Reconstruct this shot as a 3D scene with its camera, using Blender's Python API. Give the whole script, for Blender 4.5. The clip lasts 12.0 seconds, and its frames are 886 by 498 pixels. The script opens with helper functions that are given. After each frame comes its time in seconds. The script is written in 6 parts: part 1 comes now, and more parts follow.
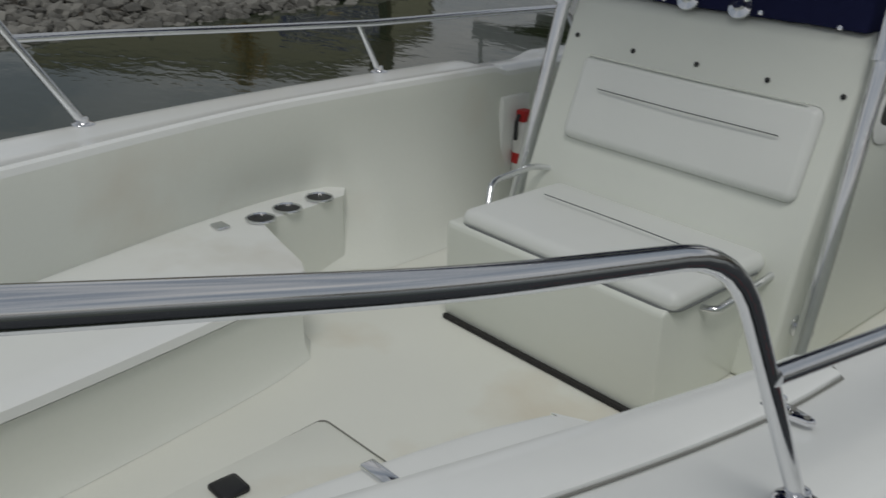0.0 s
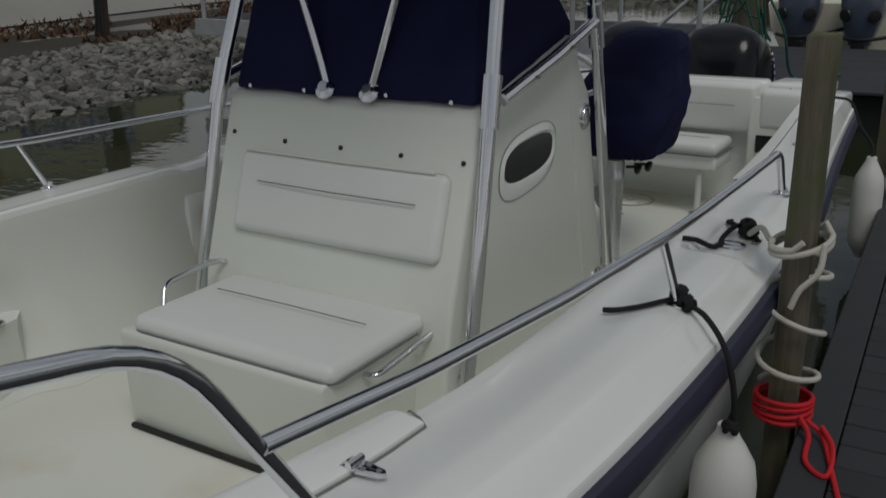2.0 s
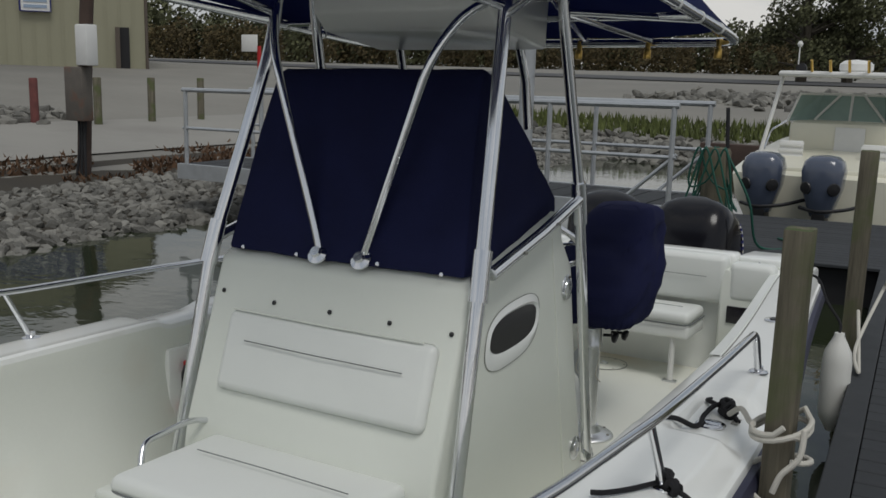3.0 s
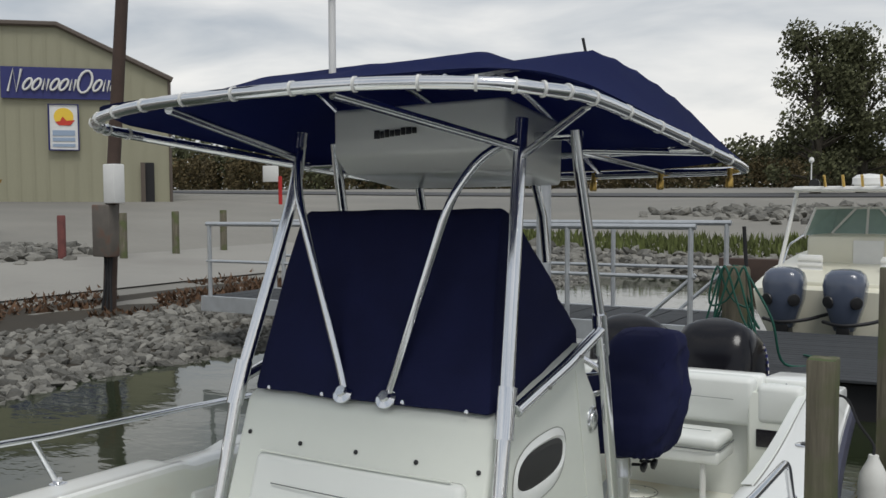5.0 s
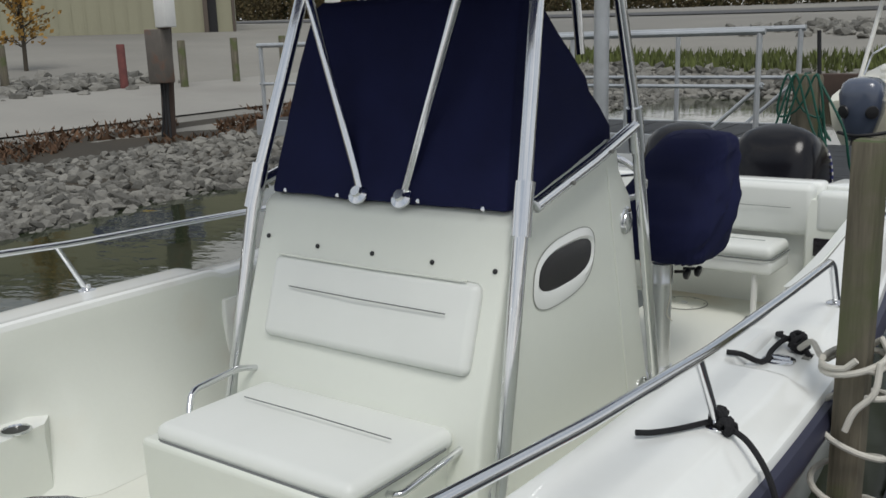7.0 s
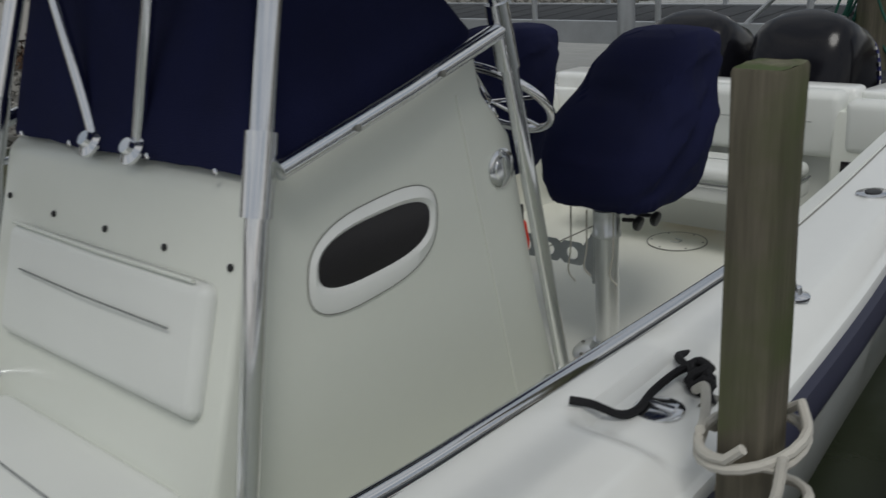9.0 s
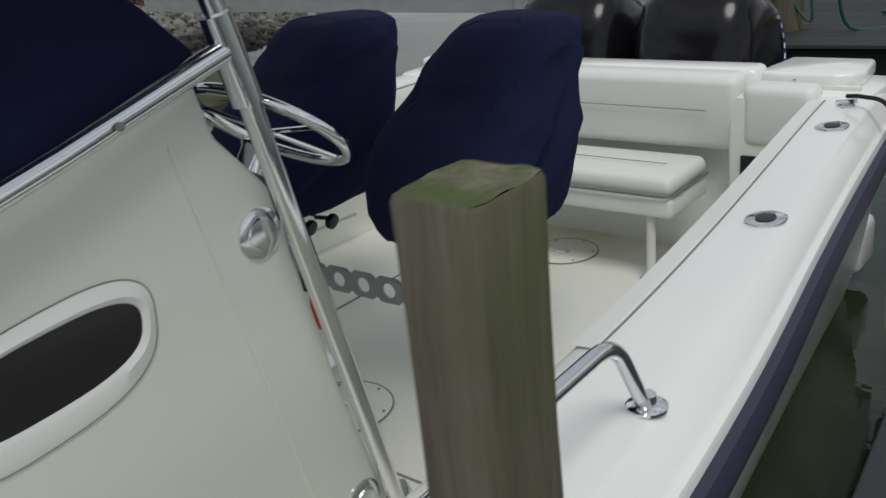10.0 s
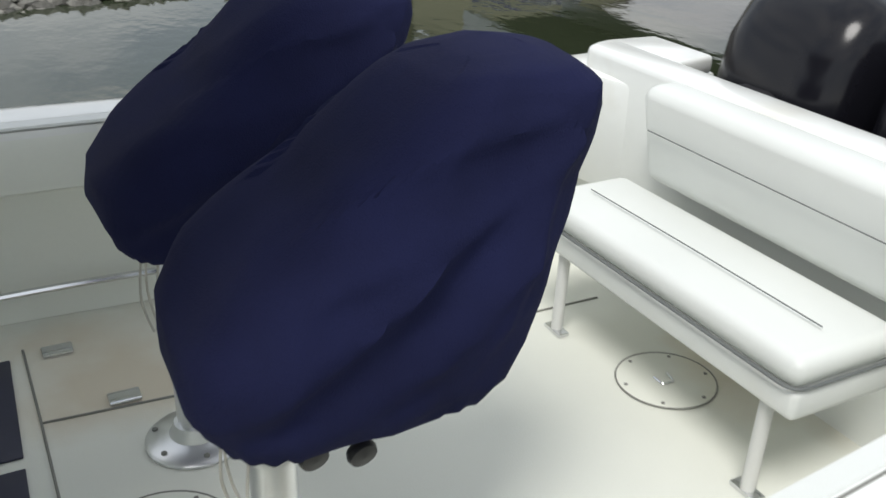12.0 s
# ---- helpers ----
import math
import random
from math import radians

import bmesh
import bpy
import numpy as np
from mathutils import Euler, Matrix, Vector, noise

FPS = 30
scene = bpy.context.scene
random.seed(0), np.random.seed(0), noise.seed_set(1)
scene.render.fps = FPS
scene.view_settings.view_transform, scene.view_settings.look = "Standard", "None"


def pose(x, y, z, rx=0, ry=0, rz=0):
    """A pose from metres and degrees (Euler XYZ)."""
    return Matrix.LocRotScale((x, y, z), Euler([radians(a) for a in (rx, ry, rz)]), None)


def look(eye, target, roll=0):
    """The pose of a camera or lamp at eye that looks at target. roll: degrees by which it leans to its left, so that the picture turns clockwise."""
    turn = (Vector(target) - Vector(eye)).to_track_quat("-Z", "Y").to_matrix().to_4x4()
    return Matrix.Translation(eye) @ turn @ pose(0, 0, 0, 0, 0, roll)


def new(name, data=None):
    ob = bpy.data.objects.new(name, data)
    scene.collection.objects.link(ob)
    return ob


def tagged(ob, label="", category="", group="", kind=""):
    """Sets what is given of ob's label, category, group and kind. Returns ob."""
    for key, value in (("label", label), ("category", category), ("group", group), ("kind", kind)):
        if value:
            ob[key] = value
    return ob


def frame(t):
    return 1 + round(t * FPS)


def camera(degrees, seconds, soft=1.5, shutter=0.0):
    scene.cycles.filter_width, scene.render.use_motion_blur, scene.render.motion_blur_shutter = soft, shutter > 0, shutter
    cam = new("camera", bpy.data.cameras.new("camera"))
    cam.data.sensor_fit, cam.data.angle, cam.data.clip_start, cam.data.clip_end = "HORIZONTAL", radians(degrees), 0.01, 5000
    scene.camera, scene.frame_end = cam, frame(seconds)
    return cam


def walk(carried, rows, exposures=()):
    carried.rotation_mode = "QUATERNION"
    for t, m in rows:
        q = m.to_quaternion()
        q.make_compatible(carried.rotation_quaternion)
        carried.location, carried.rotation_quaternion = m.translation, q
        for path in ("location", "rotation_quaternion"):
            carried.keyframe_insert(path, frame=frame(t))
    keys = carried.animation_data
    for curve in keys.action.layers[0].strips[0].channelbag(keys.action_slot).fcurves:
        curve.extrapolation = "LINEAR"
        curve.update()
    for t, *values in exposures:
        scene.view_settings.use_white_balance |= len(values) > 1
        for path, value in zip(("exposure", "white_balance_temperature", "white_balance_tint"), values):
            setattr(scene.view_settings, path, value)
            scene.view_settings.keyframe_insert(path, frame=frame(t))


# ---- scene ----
cam = camera(50.6, 12.0, shutter=0.2)
PATH = [
    (0, (1.75, 2.388, 1.565), (0.421, 3.662, 0.784), 2.6),
    (0.5, (1.83, 2.484, 1.557), (0.702, 3.905, 0.717), 1.4),
    (1, (2.006, 2.571, 1.582), (0.982, 4.088, 0.776), -0.2),
    (1.5, (2.131, 2.614, 1.587), (1.084, 4.142, 0.833), -1.6),
    (2, (2.134, 2.581, 1.627), (1.107, 4.182, 1.009), -1.2),
    (2.5, (2.105, 2.51, 1.721), (1.078, 4.171, 1.291), 1.2),
    (3, (2.088, 2.508, 1.726), (1.085, 4.208, 1.407), 1.5),
    (3.5, (2.083, 2.489, 1.766), (1.071, 4.199, 1.54), 1.0),
    (5.5, (2.113, 2.464, 1.792), (1.054, 4.16, 1.738), -0.4),
    (6, (2.126, 2.519, 1.763), (1.049, 4.193, 1.563), -0.2),
    (6.5, (2.162, 2.588, 1.716), (1.044, 4.213, 1.384), -0.3),
    (8.5, (2.142, 3.69, 1.463), (0.852, 5.103, 0.88), -6.1),
    (9, (2.162, 4.129, 1.574), (0.874, 5.52, 0.938), -3.9),
    (9.5, (2.023, 4.574, 1.577), (0.828, 6.027, 0.898), -2.4),
    (10, (2.002, 4.943, 1.572), (0.817, 6.385, 0.851), -6.0),
    (10.5, (2.066, 5.417, 1.603), (0.719, 6.739, 0.94), -4.0),
    (11, (1.984, 5.785, 1.596), (0.637, 7.085, 0.894), -1.1),
    (11.5, (1.841, 6.135, 1.57), (0.426, 7.267, 0.724), 1.2),
    (12, (1.732, 6.591, 1.565), (0.137, 7.425, 0.693), 1.3),
]
# the boat lies a little down by the stern: her own axes against the level world
TRIM = Matrix.Translation((1.5, 5.0, 0)) @ Matrix.Rotation(radians(-1.62), 4, (0.8335, 0.5525, 0)) @ Matrix.Translation((-1.5, -5.0, 0))
EXPOSURES = ((0, -0.66), (0.5, -0.92), (1.0, -1.07), (1.5, -1.1), (2.0, -0.98), (2.5, -0.78), (3.0, -0.36), (3.5, -0.02), (5.5, 0.15), (6.0, 0.22), (6.5, 0.22), (8.5, -0.5), (9.0, -0.45), (9.5, -0.27), (10.0, -0.1), (10.5, 0.16), (11.0, 0.4), (11.5, 0.5), (12.0, 0.7))
walk(cam, [(t, TRIM @ look(eye, target, roll)) for t, eye, target, roll in PATH], EXPOSURES)


# ---- light ----
world = bpy.data.worlds.new("world")
scene.world = world
world.use_nodes = True
wn, wl = world.node_tree.nodes, world.node_tree.links
wn.clear()
w_out, w_bg = wn.new("ShaderNodeOutputWorld"), wn.new("ShaderNodeBackground")
w_sky = wn.new("ShaderNodeTexSky")
w_sky.sky_type, w_sky.sun_disc = "NISHITA", False
w_sky.sun_elevation, w_sky.sun_rotation = radians(61.5), radians(132.5)
w_sky.air_density, w_sky.dust_density = 1.0, 3.0
w_co, w_map = wn.new("ShaderNodeTexCoord"), wn.new("ShaderNodeMapping")
w_map.inputs["Scale"].default_value = (2.2, 2.2, 9.0)
w_noise, w_ramp = wn.new("ShaderNodeTexNoise"), wn.new("ShaderNodeValToRGB")
w_noise.inputs["Scale"].default_value, w_noise.inputs["Detail"].default_value = 1.3, 6.0
w_noise.inputs["Distortion"].default_value = 0.4
w_ramp.color_ramp.elements[0].position, w_ramp.color_ramp.elements[0].color = 0.34, (3.9, 4.45, 5.1, 1)
w_ramp.color_ramp.elements[1].position, w_ramp.color_ramp.elements[1].color = 0.66, (10.0, 9.85, 9.5, 1)
w_mix = wn.new("ShaderNodeMix")
w_mix.data_type = "RGBA"
w_mix.inputs["Factor"].default_value = 0.86
wl.new(w_co.outputs["Generated"], w_map.inputs["Vector"])
wl.new(w_map.outputs["Vector"], w_noise.inputs["Vector"])
w_sep, w_band, w_low, w_sum = wn.new("ShaderNodeSeparateXYZ"), wn.new("ShaderNodeMath"), wn.new("ShaderNodeMath"), wn.new("ShaderNodeMath")
w_band.operation, w_band.inputs[1].default_value, w_band.inputs[2].default_value = "MULTIPLY_ADD", -0.75, 0.15
w_low.operation, w_low.inputs[1].default_value = "MAXIMUM", -0.06
w_sum.operation = "ADD"
wl.new(w_co.outputs["Generated"], w_sep.inputs[0])
wl.new(w_sep.outputs["Z"], w_band.inputs[0])
wl.new(w_band.outputs[0], w_low.inputs[0])
wl.new(w_low.outputs[0], w_sum.inputs[0])
wl.new(w_noise.outputs["Fac"], w_sum.inputs[1])
wl.new(w_sum.outputs[0], w_ramp.inputs["Fac"])
wl.new(w_sky.outputs["Color"], w_mix.inputs[6])
wl.new(w_ramp.outputs["Color"], w_mix.inputs[7])
wl.new(w_mix.outputs[2], w_bg.inputs["Color"])
wl.new(w_bg.outputs["Background"], w_out.inputs["Surface"])
w_bg.inputs["Strength"].default_value = 0.092
sun = new("sun", bpy.data.lights.new("sun", "SUN"))
sun.data.energy, sun.data.angle, sun.data.color = 1.45, radians(22), (1.0, 0.98, 0.94)
sun.matrix_world = look((0, 0, 30), (-12, 11, 0))


# ---- materials ----
def mat(name, color, rough=0.5, metal=0.0, vary=0.12, scale=6.0, bump=0.0, fine=120.0, coat=0.0, stain=None, stain_scale=1.5, stain_at=0.6, random_by=None, ior=1.45, spec=0.5, grain=None):
    m = bpy.data.materials.new(name)
    m.use_nodes = True
    n, l = m.node_tree.nodes, m.node_tree.links
    p = n["Principled BSDF"]
    p.inputs["Roughness"].default_value, p.inputs["Metallic"].default_value = rough, metal
    p.inputs["Coat Weight"].default_value, p.inputs["Coat Roughness"].default_value = coat, 0.12
    p.inputs["IOR"].default_value, p.inputs["Specular IOR Level"].default_value = ior, spec
    co = n.new("ShaderNodeTexCoord")
    big, small = n.new("ShaderNodeTexNoise"), n.new("ShaderNodeTexNoise")
    big.inputs["Scale"].default_value, big.inputs["Detail"].default_value = scale, 5.0
    small.inputs["Scale"].default_value, small.inputs["Detail"].default_value = fine, 3.0
    where = co.outputs["Object"]
    if grain:
        mp = n.new("ShaderNodeMapping")
        mp.inputs["Scale"].default_value = grain
        l.new(where, mp.inputs["Vector"])
        where = mp.outputs["Vector"]
    l.new(where, big.inputs["Vector"])
    l.new(where, small.inputs["Vector"])
    add = n.new("ShaderNodeMath")
    add.operation = "MULTIPLY_ADD"
    add.inputs[1].default_value = 0.35
    l.new(small.outputs["Fac"], add.inputs[0])
    l.new(big.outputs["Fac"], add.inputs[2])
    if random_by:
        info = n.new("ShaderNodeObjectInfo" if random_by == "object" else "ShaderNodeNewGeometry")
        add2 = n.new("ShaderNodeMath")
        add2.operation = "MULTIPLY_ADD"
        add2.inputs[1].default_value = 0.9
        l.new(info.outputs["Random" if random_by == "object" else "Random Per Island"], add2.inputs[0])
        l.new(add.outputs[0], add2.inputs[2])
        add = add2
    ramp = n.new("ShaderNodeValToRGB")
    lo, hi = (0.35, 1.0) if not random_by else (0.4, 1.9)
    ramp.color_ramp.elements[0].position = lo / 2
    ramp.color_ramp.elements[1].position = min(1.0, hi / 2 + 0.1)
    half = n.new("ShaderNodeMath")
    half.operation, half.inputs[1].default_value = "MULTIPLY", 0.5
    l.new(add.outputs[0], half.inputs[0])
    l.new(half.outputs[0], ramp.inputs["Fac"])
    ramp.color_ramp.elements[0].color = (*[c * (1 - vary) for c in color], 1)
    ramp.color_ramp.elements[1].color = (*[min(1, c * (1 + vary)) for c in color], 1)
    col = ramp.outputs["Color"]
    if stain:
        st, sr, mx = n.new("ShaderNodeTexNoise"), n.new("ShaderNodeValToRGB"), n.new("ShaderNodeMix")
        st.inputs["Scale"].default_value, st.inputs["Detail"].default_value = stain_scale, 7.0
        l.new(co.outputs["Object"], st.inputs["Vector"])
        sr.color_ramp.elements[0].position, sr.color_ramp.elements[1].position = stain_at - 0.08, stain_at + 0.1
        l.new(st.outputs["Fac"], sr.inputs["Fac"])
        mx.data_type = "RGBA"
        l.new(sr.outputs["Color"], mx.inputs["Factor"])
        l.new(col, mx.inputs[6])
        mx.inputs[7].default_value = (*stain, 1)
        col = mx.outputs[2]
    l.new(col, p.inputs["Base Color"])
    rr = n.new("ShaderNodeMapRange")
    rr.inputs["To Min"].default_value, rr.inputs["To Max"].default_value = max(0.02, rough * 0.8), min(1, rough * 1.25)
    l.new(big.outputs["Fac"], rr.inputs["Value"])
    l.new(rr.outputs["Result"], p.inputs["Roughness"])
    if bump:
        b = n.new("ShaderNodeBump")
        b.inputs["Strength"].default_value, b.inputs["Distance"].default_value = min(1, bump), 0.01
        l.new(add.outputs[0], b.inputs["Height"])
        l.new(b.outputs["Normal"], p.inputs["Normal"])
    return m


GEL = mat("white_gelcoat", (0.82, 0.835, 0.81), 0.22, vary=0.03, scale=1.5, fine=30, coat=0.4, stain=(0.70, 0.69, 0.63), stain_scale=2.0, stain_at=0.66)
LINER = mat("cockpit_gelcoat", (0.765, 0.785, 0.725), 0.38, vary=0.04, scale=1.2, fine=60, stain=(0.71, 0.69, 0.61), stain_scale=1.6, stain_at=0.66)
SOLE = mat("nonskid_sole", (0.775, 0.785, 0.715), 0.6, vary=0.05, scale=1.5, bump=0.25, fine=260, stain=(0.66, 0.60, 0.48), stain_scale=1.3, stain_at=0.61)
CONSOLE_GEL = mat("console_gelcoat", (0.735, 0.76, 0.695), 0.3, vary=0.03, scale=1.0, fine=25, coat=0.3)
VINYL = mat("white_vinyl", (0.74, 0.76, 0.73), 0.42, vary=0.04, scale=3, bump=0.12, fine=350)
WELT = mat("grey_welting", (0.16, 0.17, 0.17), 0.6, vary=0.1)
SEAM = mat("shadow_seam", (0.22, 0.22, 0.20), 0.7, vary=0.1)
STEEL = mat("polished_stainless", (0.72, 0.73, 0.75), 0.13, 1.0, vary=0.04, scale=8, fine=80)
ALU = mat("anodised_aluminium", (0.76, 0.77, 0.79), 0.13, 1.0, vary=0.05, scale=10, fine=150)
BRUSHED = mat("brushed_aluminium", (0.80, 0.81, 0.82), 0.34, 1.0, vary=0.06, scale=12, fine=200)
GALV = mat("galvanised_metal", (0.50, 0.52, 0.54), 0.45, 0.7, vary=0.15, scale=7, fine=60)
NAVY = mat("navy_canvas", (0.0145, 0.017, 0.055), 0.9, vary=0.3, scale=5, bump=0.5, fine=300, spec=0.12)
NAVY_TOP = mat("navy_top_canvas", (0.020, 0.030, 0.125), 0.8, vary=0.2, scale=2, bump=0.2, fine=300, spec=0.2)
RUB = mat("navy_rub_rail", (0.030, 0.032, 0.060), 0.5, vary=0.2, scale=5, fine=90)
BLACK = mat("black_plastic", (0.018, 0.018, 0.020), 0.4, vary=0.2)
RUBBER = mat("black_rubber", (0.022, 0.021, 0.020), 0.7, vary=0.2)
SMOKED = mat("smoked_pane", (0.012, 0.010, 0.014), 0.22, vary=0.2, coat=0.15)
COWL = mat("black_engine_cowl", (0.008, 0.008, 0.011), 0.18, vary=0.15, spec=0.35)
CHROME = mat("chrome_trim", (0.8, 0.8, 0.82), 0.08, 1.0, vary=0.03)
PILE_WOOD = mat("weathered_piling_wood", (0.155, 0.14, 0.105), 0.9, vary=0.55, scale=9, bump=0.7, fine=45, stain=(0.10, 0.115, 0.055), stain_scale=4, stain_at=0.56, grain=(3.0, 3.0, 0.22), spec=0.2)
END_GRAIN = mat("mossy_end_grain", (0.17, 0.165, 0.115), 0.95, vary=0.5, scale=30, bump=0.8, fine=120, stain=(0.085, 0.11, 0.05), stain_scale=14, stain_at=0.52, spec=0.15)
PLANK = mat("grey_composite_plank", (0.032, 0.035, 0.039), 0.75, vary=0.18, scale=5, bump=0.3, fine=160, random_by="object", stain=(0.06, 0.062, 0.064), stain_scale=3, stain_at=0.7)
FASCIA = mat("grey_dock_fascia", (0.06, 0.065, 0.07), 0.8, vary=0.2, bump=0.2)
ROPE_BLACK = mat("black_dock_line", (0.012, 0.012, 0.014), 0.85, vary=0.3, bump=0.6, fine=300)
ROPE_WHITE = mat("white_dock_line", (0.58, 0.56, 0.50), 0.85, vary=0.12, bump=0.6, fine=300)
ROPE_RED = mat("red_cord", (0.62, 0.012, 0.02), 0.7, vary=0.15, bump=0.5, fine=300)
FENDER = mat("white_fender_vinyl", (0.70, 0.70, 0.66), 0.35, vary=0.06, stain=(0.45, 0.43, 0.38), stain_scale=5, stain_at=0.68)
ROCK = mat("limestone_rock", (0.165, 0.160, 0.143), 0.9, vary=0.8, scale=5, bump=0.6, fine=30, random_by="island")
ROCK_ONE = mat("limestone_block", (0.165, 0.160, 0.143), 0.9, vary=0.8, scale=5, bump=0.6, fine=30, random_by="object")
GRAVEL = mat("gravel_lot", (0.23, 0.22, 0.195), 0.95, vary=0.22, scale=0.25, bump=0.4, fine=6, stain=(0.17, 0.165, 0.15), stain_scale=0.06, stain_at=0.55)
# near-black brown that paints the shade between the bank rocks
GAP_SHADE = mat("dark_gap_shade", (0.045, 0.038, 0.028), 0.95, vary=0.4, scale=2, bump=0.5, fine=25)
CONCRETE = mat("concrete_path", (0.28, 0.27, 0.245), 0.9, vary=0.12, scale=0.6, fine=14, stain=(0.23, 0.22, 0.20), stain_scale=0.4, stain_at=0.6)
ASPHALT = mat("asphalt_road", (0.075, 0.076, 0.078), 0.9, vary=0.2, scale=0.4, fine=12)
WEED = mat("dry_red_weeds", (0.10, 0.055, 0.030), 0.9, vary=0.5, scale=3, random_by="island")
GRASS = mat("rough_grass", (0.10, 0.12, 0.035), 0.9, vary=0.5, scale=3, random_by="island")
SIDING = mat("tan_metal_siding", (0.30, 0.29, 0.205), 0.6, vary=0.05, scale=0.5, fine=5)
ROOF = mat("brown_roof_trim", (0.10, 0.08, 0.065), 0.6, vary=0.1)
SIGN_BLUE = mat("sign_navy", (0.03, 0.035, 0.15), 0.5, vary=0.08)
SIGN_WHITE = mat("sign_white", (0.72, 0.72, 0.70), 0.5, vary=0.05)
SIGN_YELLOW = mat("sign_yellow", (0.80, 0.55, 0.06), 0.5, vary=0.05)
SIGN_RED = mat("sign_red", (0.55, 0.05, 0.03), 0.5, vary=0.05)
SIGN_SKY = mat("sign_pale_blue", (0.30, 0.38, 0.50), 0.5, vary=0.05)
LEAF_DARK = mat("dark_tree_leaves", (0.085, 0.090, 0.042), 0.8, vary=0.55, scale=0.3, random_by="island")
LEAF_BROWN = mat("autumn_brush_leaves", (0.085, 0.065, 0.028), 0.85, vary=0.6, scale=0.3, random_by="island")
LEAF_YELLOW = mat("yellow_autumn_leaves", (0.34, 0.20, 0.05), 0.8, vary=0.5, scale=1, random_by="island")
BARK = mat("grey_bark", (0.07, 0.06, 0.045), 0.9, vary=0.3, bump=0.5, fine=20)
POLE_WOOD = mat("creosote_pole", (0.075, 0.050, 0.040), 0.85, vary=0.35, scale=4, bump=0.3, fine=40)
RUST_BOX = mat("weathered_meter_box", (0.13, 0.115, 0.10), 0.7, vary=0.3, stain=(0.17, 0.08, 0.05), stain_scale=3)
CREAM = mat("cream_hull", (0.72, 0.70, 0.58), 0.3, vary=0.04, coat=0.3)
ENGINE_GREY = mat("grey_blue_cowl", (0.075, 0.092, 0.135), 0.22, vary=0.1, coat=0.6)
GLASS_TINT = mat("green_windshield", (0.26, 0.36, 0.33), 0.08, vary=0.1, coat=0.5)
HOSE_GREEN = mat("green_hose", (0.012, 0.085, 0.060), 0.5, vary=0.2)
FADED_RED = mat("faded_red_wood", (0.16, 0.055, 0.05), 0.8, vary=0.4, scale=6)
RED_PAINT = mat("red_paint", (0.45, 0.02, 0.02), 0.45, vary=0.15)
ORANGE = mat("orange_red_float", (0.85, 0.035, 0.01), 0.5, vary=0.05)
BRASS = mat("brass_fitting", (0.62, 0.42, 0.13), 0.3, 1.0, vary=0.1)
BLUE_TARP = mat("blue_tarp", (0.03, 0.08, 0.35), 0.6, vary=0.25)
DARK_FOOT = mat("dark_pontoon", (0.02, 0.02, 0.022), 0.8, vary=0.2)

WATER = bpy.data.materials.new("harbour_water")
WATER.use_nodes = True
_n, _l = WATER.node_tree.nodes, WATER.node_tree.links
_p = _n["Principled BSDF"]
_p.inputs["Base Color"].default_value, _p.inputs["Roughness"].default_value, _p.inputs["IOR"].default_value = (0.024, 0.031, 0.016, 1), 0.04, 1.40
_c, _m, _t, _t2, _a, _b = (_n.new("ShaderNode" + k) for k in ("TexCoord", "Mapping", "TexNoise", "TexNoise", "Math", "Bump"))
_m.inputs["Scale"].default_value = (1.0, 1.6, 1.0)
_t.inputs["Scale"].default_value, _t.inputs["Detail"].default_value = 1.1, 4
_t2.inputs["Scale"].default_value, _t2.inputs["Detail"].default_value = 6.0, 3
_a.operation, _a.inputs[1].default_value = "MULTIPLY_ADD", 0.25
_b.inputs["Strength"].default_value, _b.inputs["Distance"].default_value = 0.11, 0.05
_l.new(_c.outputs["Object"], _m.inputs["Vector"])
_l.new(_m.outputs["Vector"], _t.inputs["Vector"])
_l.new(_m.outputs["Vector"], _t2.inputs["Vector"])
_l.new(_t2.outputs["Fac"], _a.inputs[0])
_l.new(_t.outputs["Fac"], _a.inputs[2])
_l.new(_a.outputs[0], _b.inputs["Height"])
_l.new(_b.outputs["Normal"], _p.inputs["Normal"])


# ---- mesh helpers ----
def empty(name, place=(0, 0, 0)):
    ob = new(name)
    ob.location = place
    ob.empty_display_size = 0.1
    return ob


def part(name, bm, material, parent=None, label="", smooth=True):
    """Links bm, whose points are in world metres, as one mesh object under a thing or part."""
    me = bpy.data.meshes.new(name)
    bmesh.ops.recalc_face_normals(bm, faces=bm.faces[:])
    at = Vector((0, 0, 0))
    up = parent
    while up is not None:
        at += up.location
        up = up.parent
    if parent is not None and at.length:
        bmesh.ops.translate(bm, verts=bm.verts[:], vec=-at)
    if smooth:
        for f in bm.faces:
            f.smooth = True
        for e in bm.edges:
            if len(e.link_faces) == 2 and e.calc_face_angle(0) > radians(40):
                e.smooth = False
    bm.to_mesh(me)
    bm.free()
    me.materials.append(material)
    ob = new(name, me)
    if parent is not None:
        ob.parent = parent
    if label:
        ob["label"] = label
    return ob


def curve_points(pts, per=6, closed=False):
    pts = [Vector(p) for p in pts]
    n, out = len(pts), []
    for i in range(n if closed else n - 1):
        p1, p2 = pts[i], pts[(i + 1) % n]
        p0 = pts[(i - 1) % n] if closed or i else p1 * 2 - p2
        p3 = pts[(i + 2) % n] if closed or i + 2 < n else p2 * 2 - p1
        for k in range(per):
            t = k / per
            out.append(0.5 * (2 * p1 + (p2 - p0) * t + (2 * p0 - 5 * p1 + 4 * p2 - p3) * t * t + (3 * p1 - p0 - 3 * p2 + p3) * t ** 3))
    return out if closed else out + [pts[-1]]


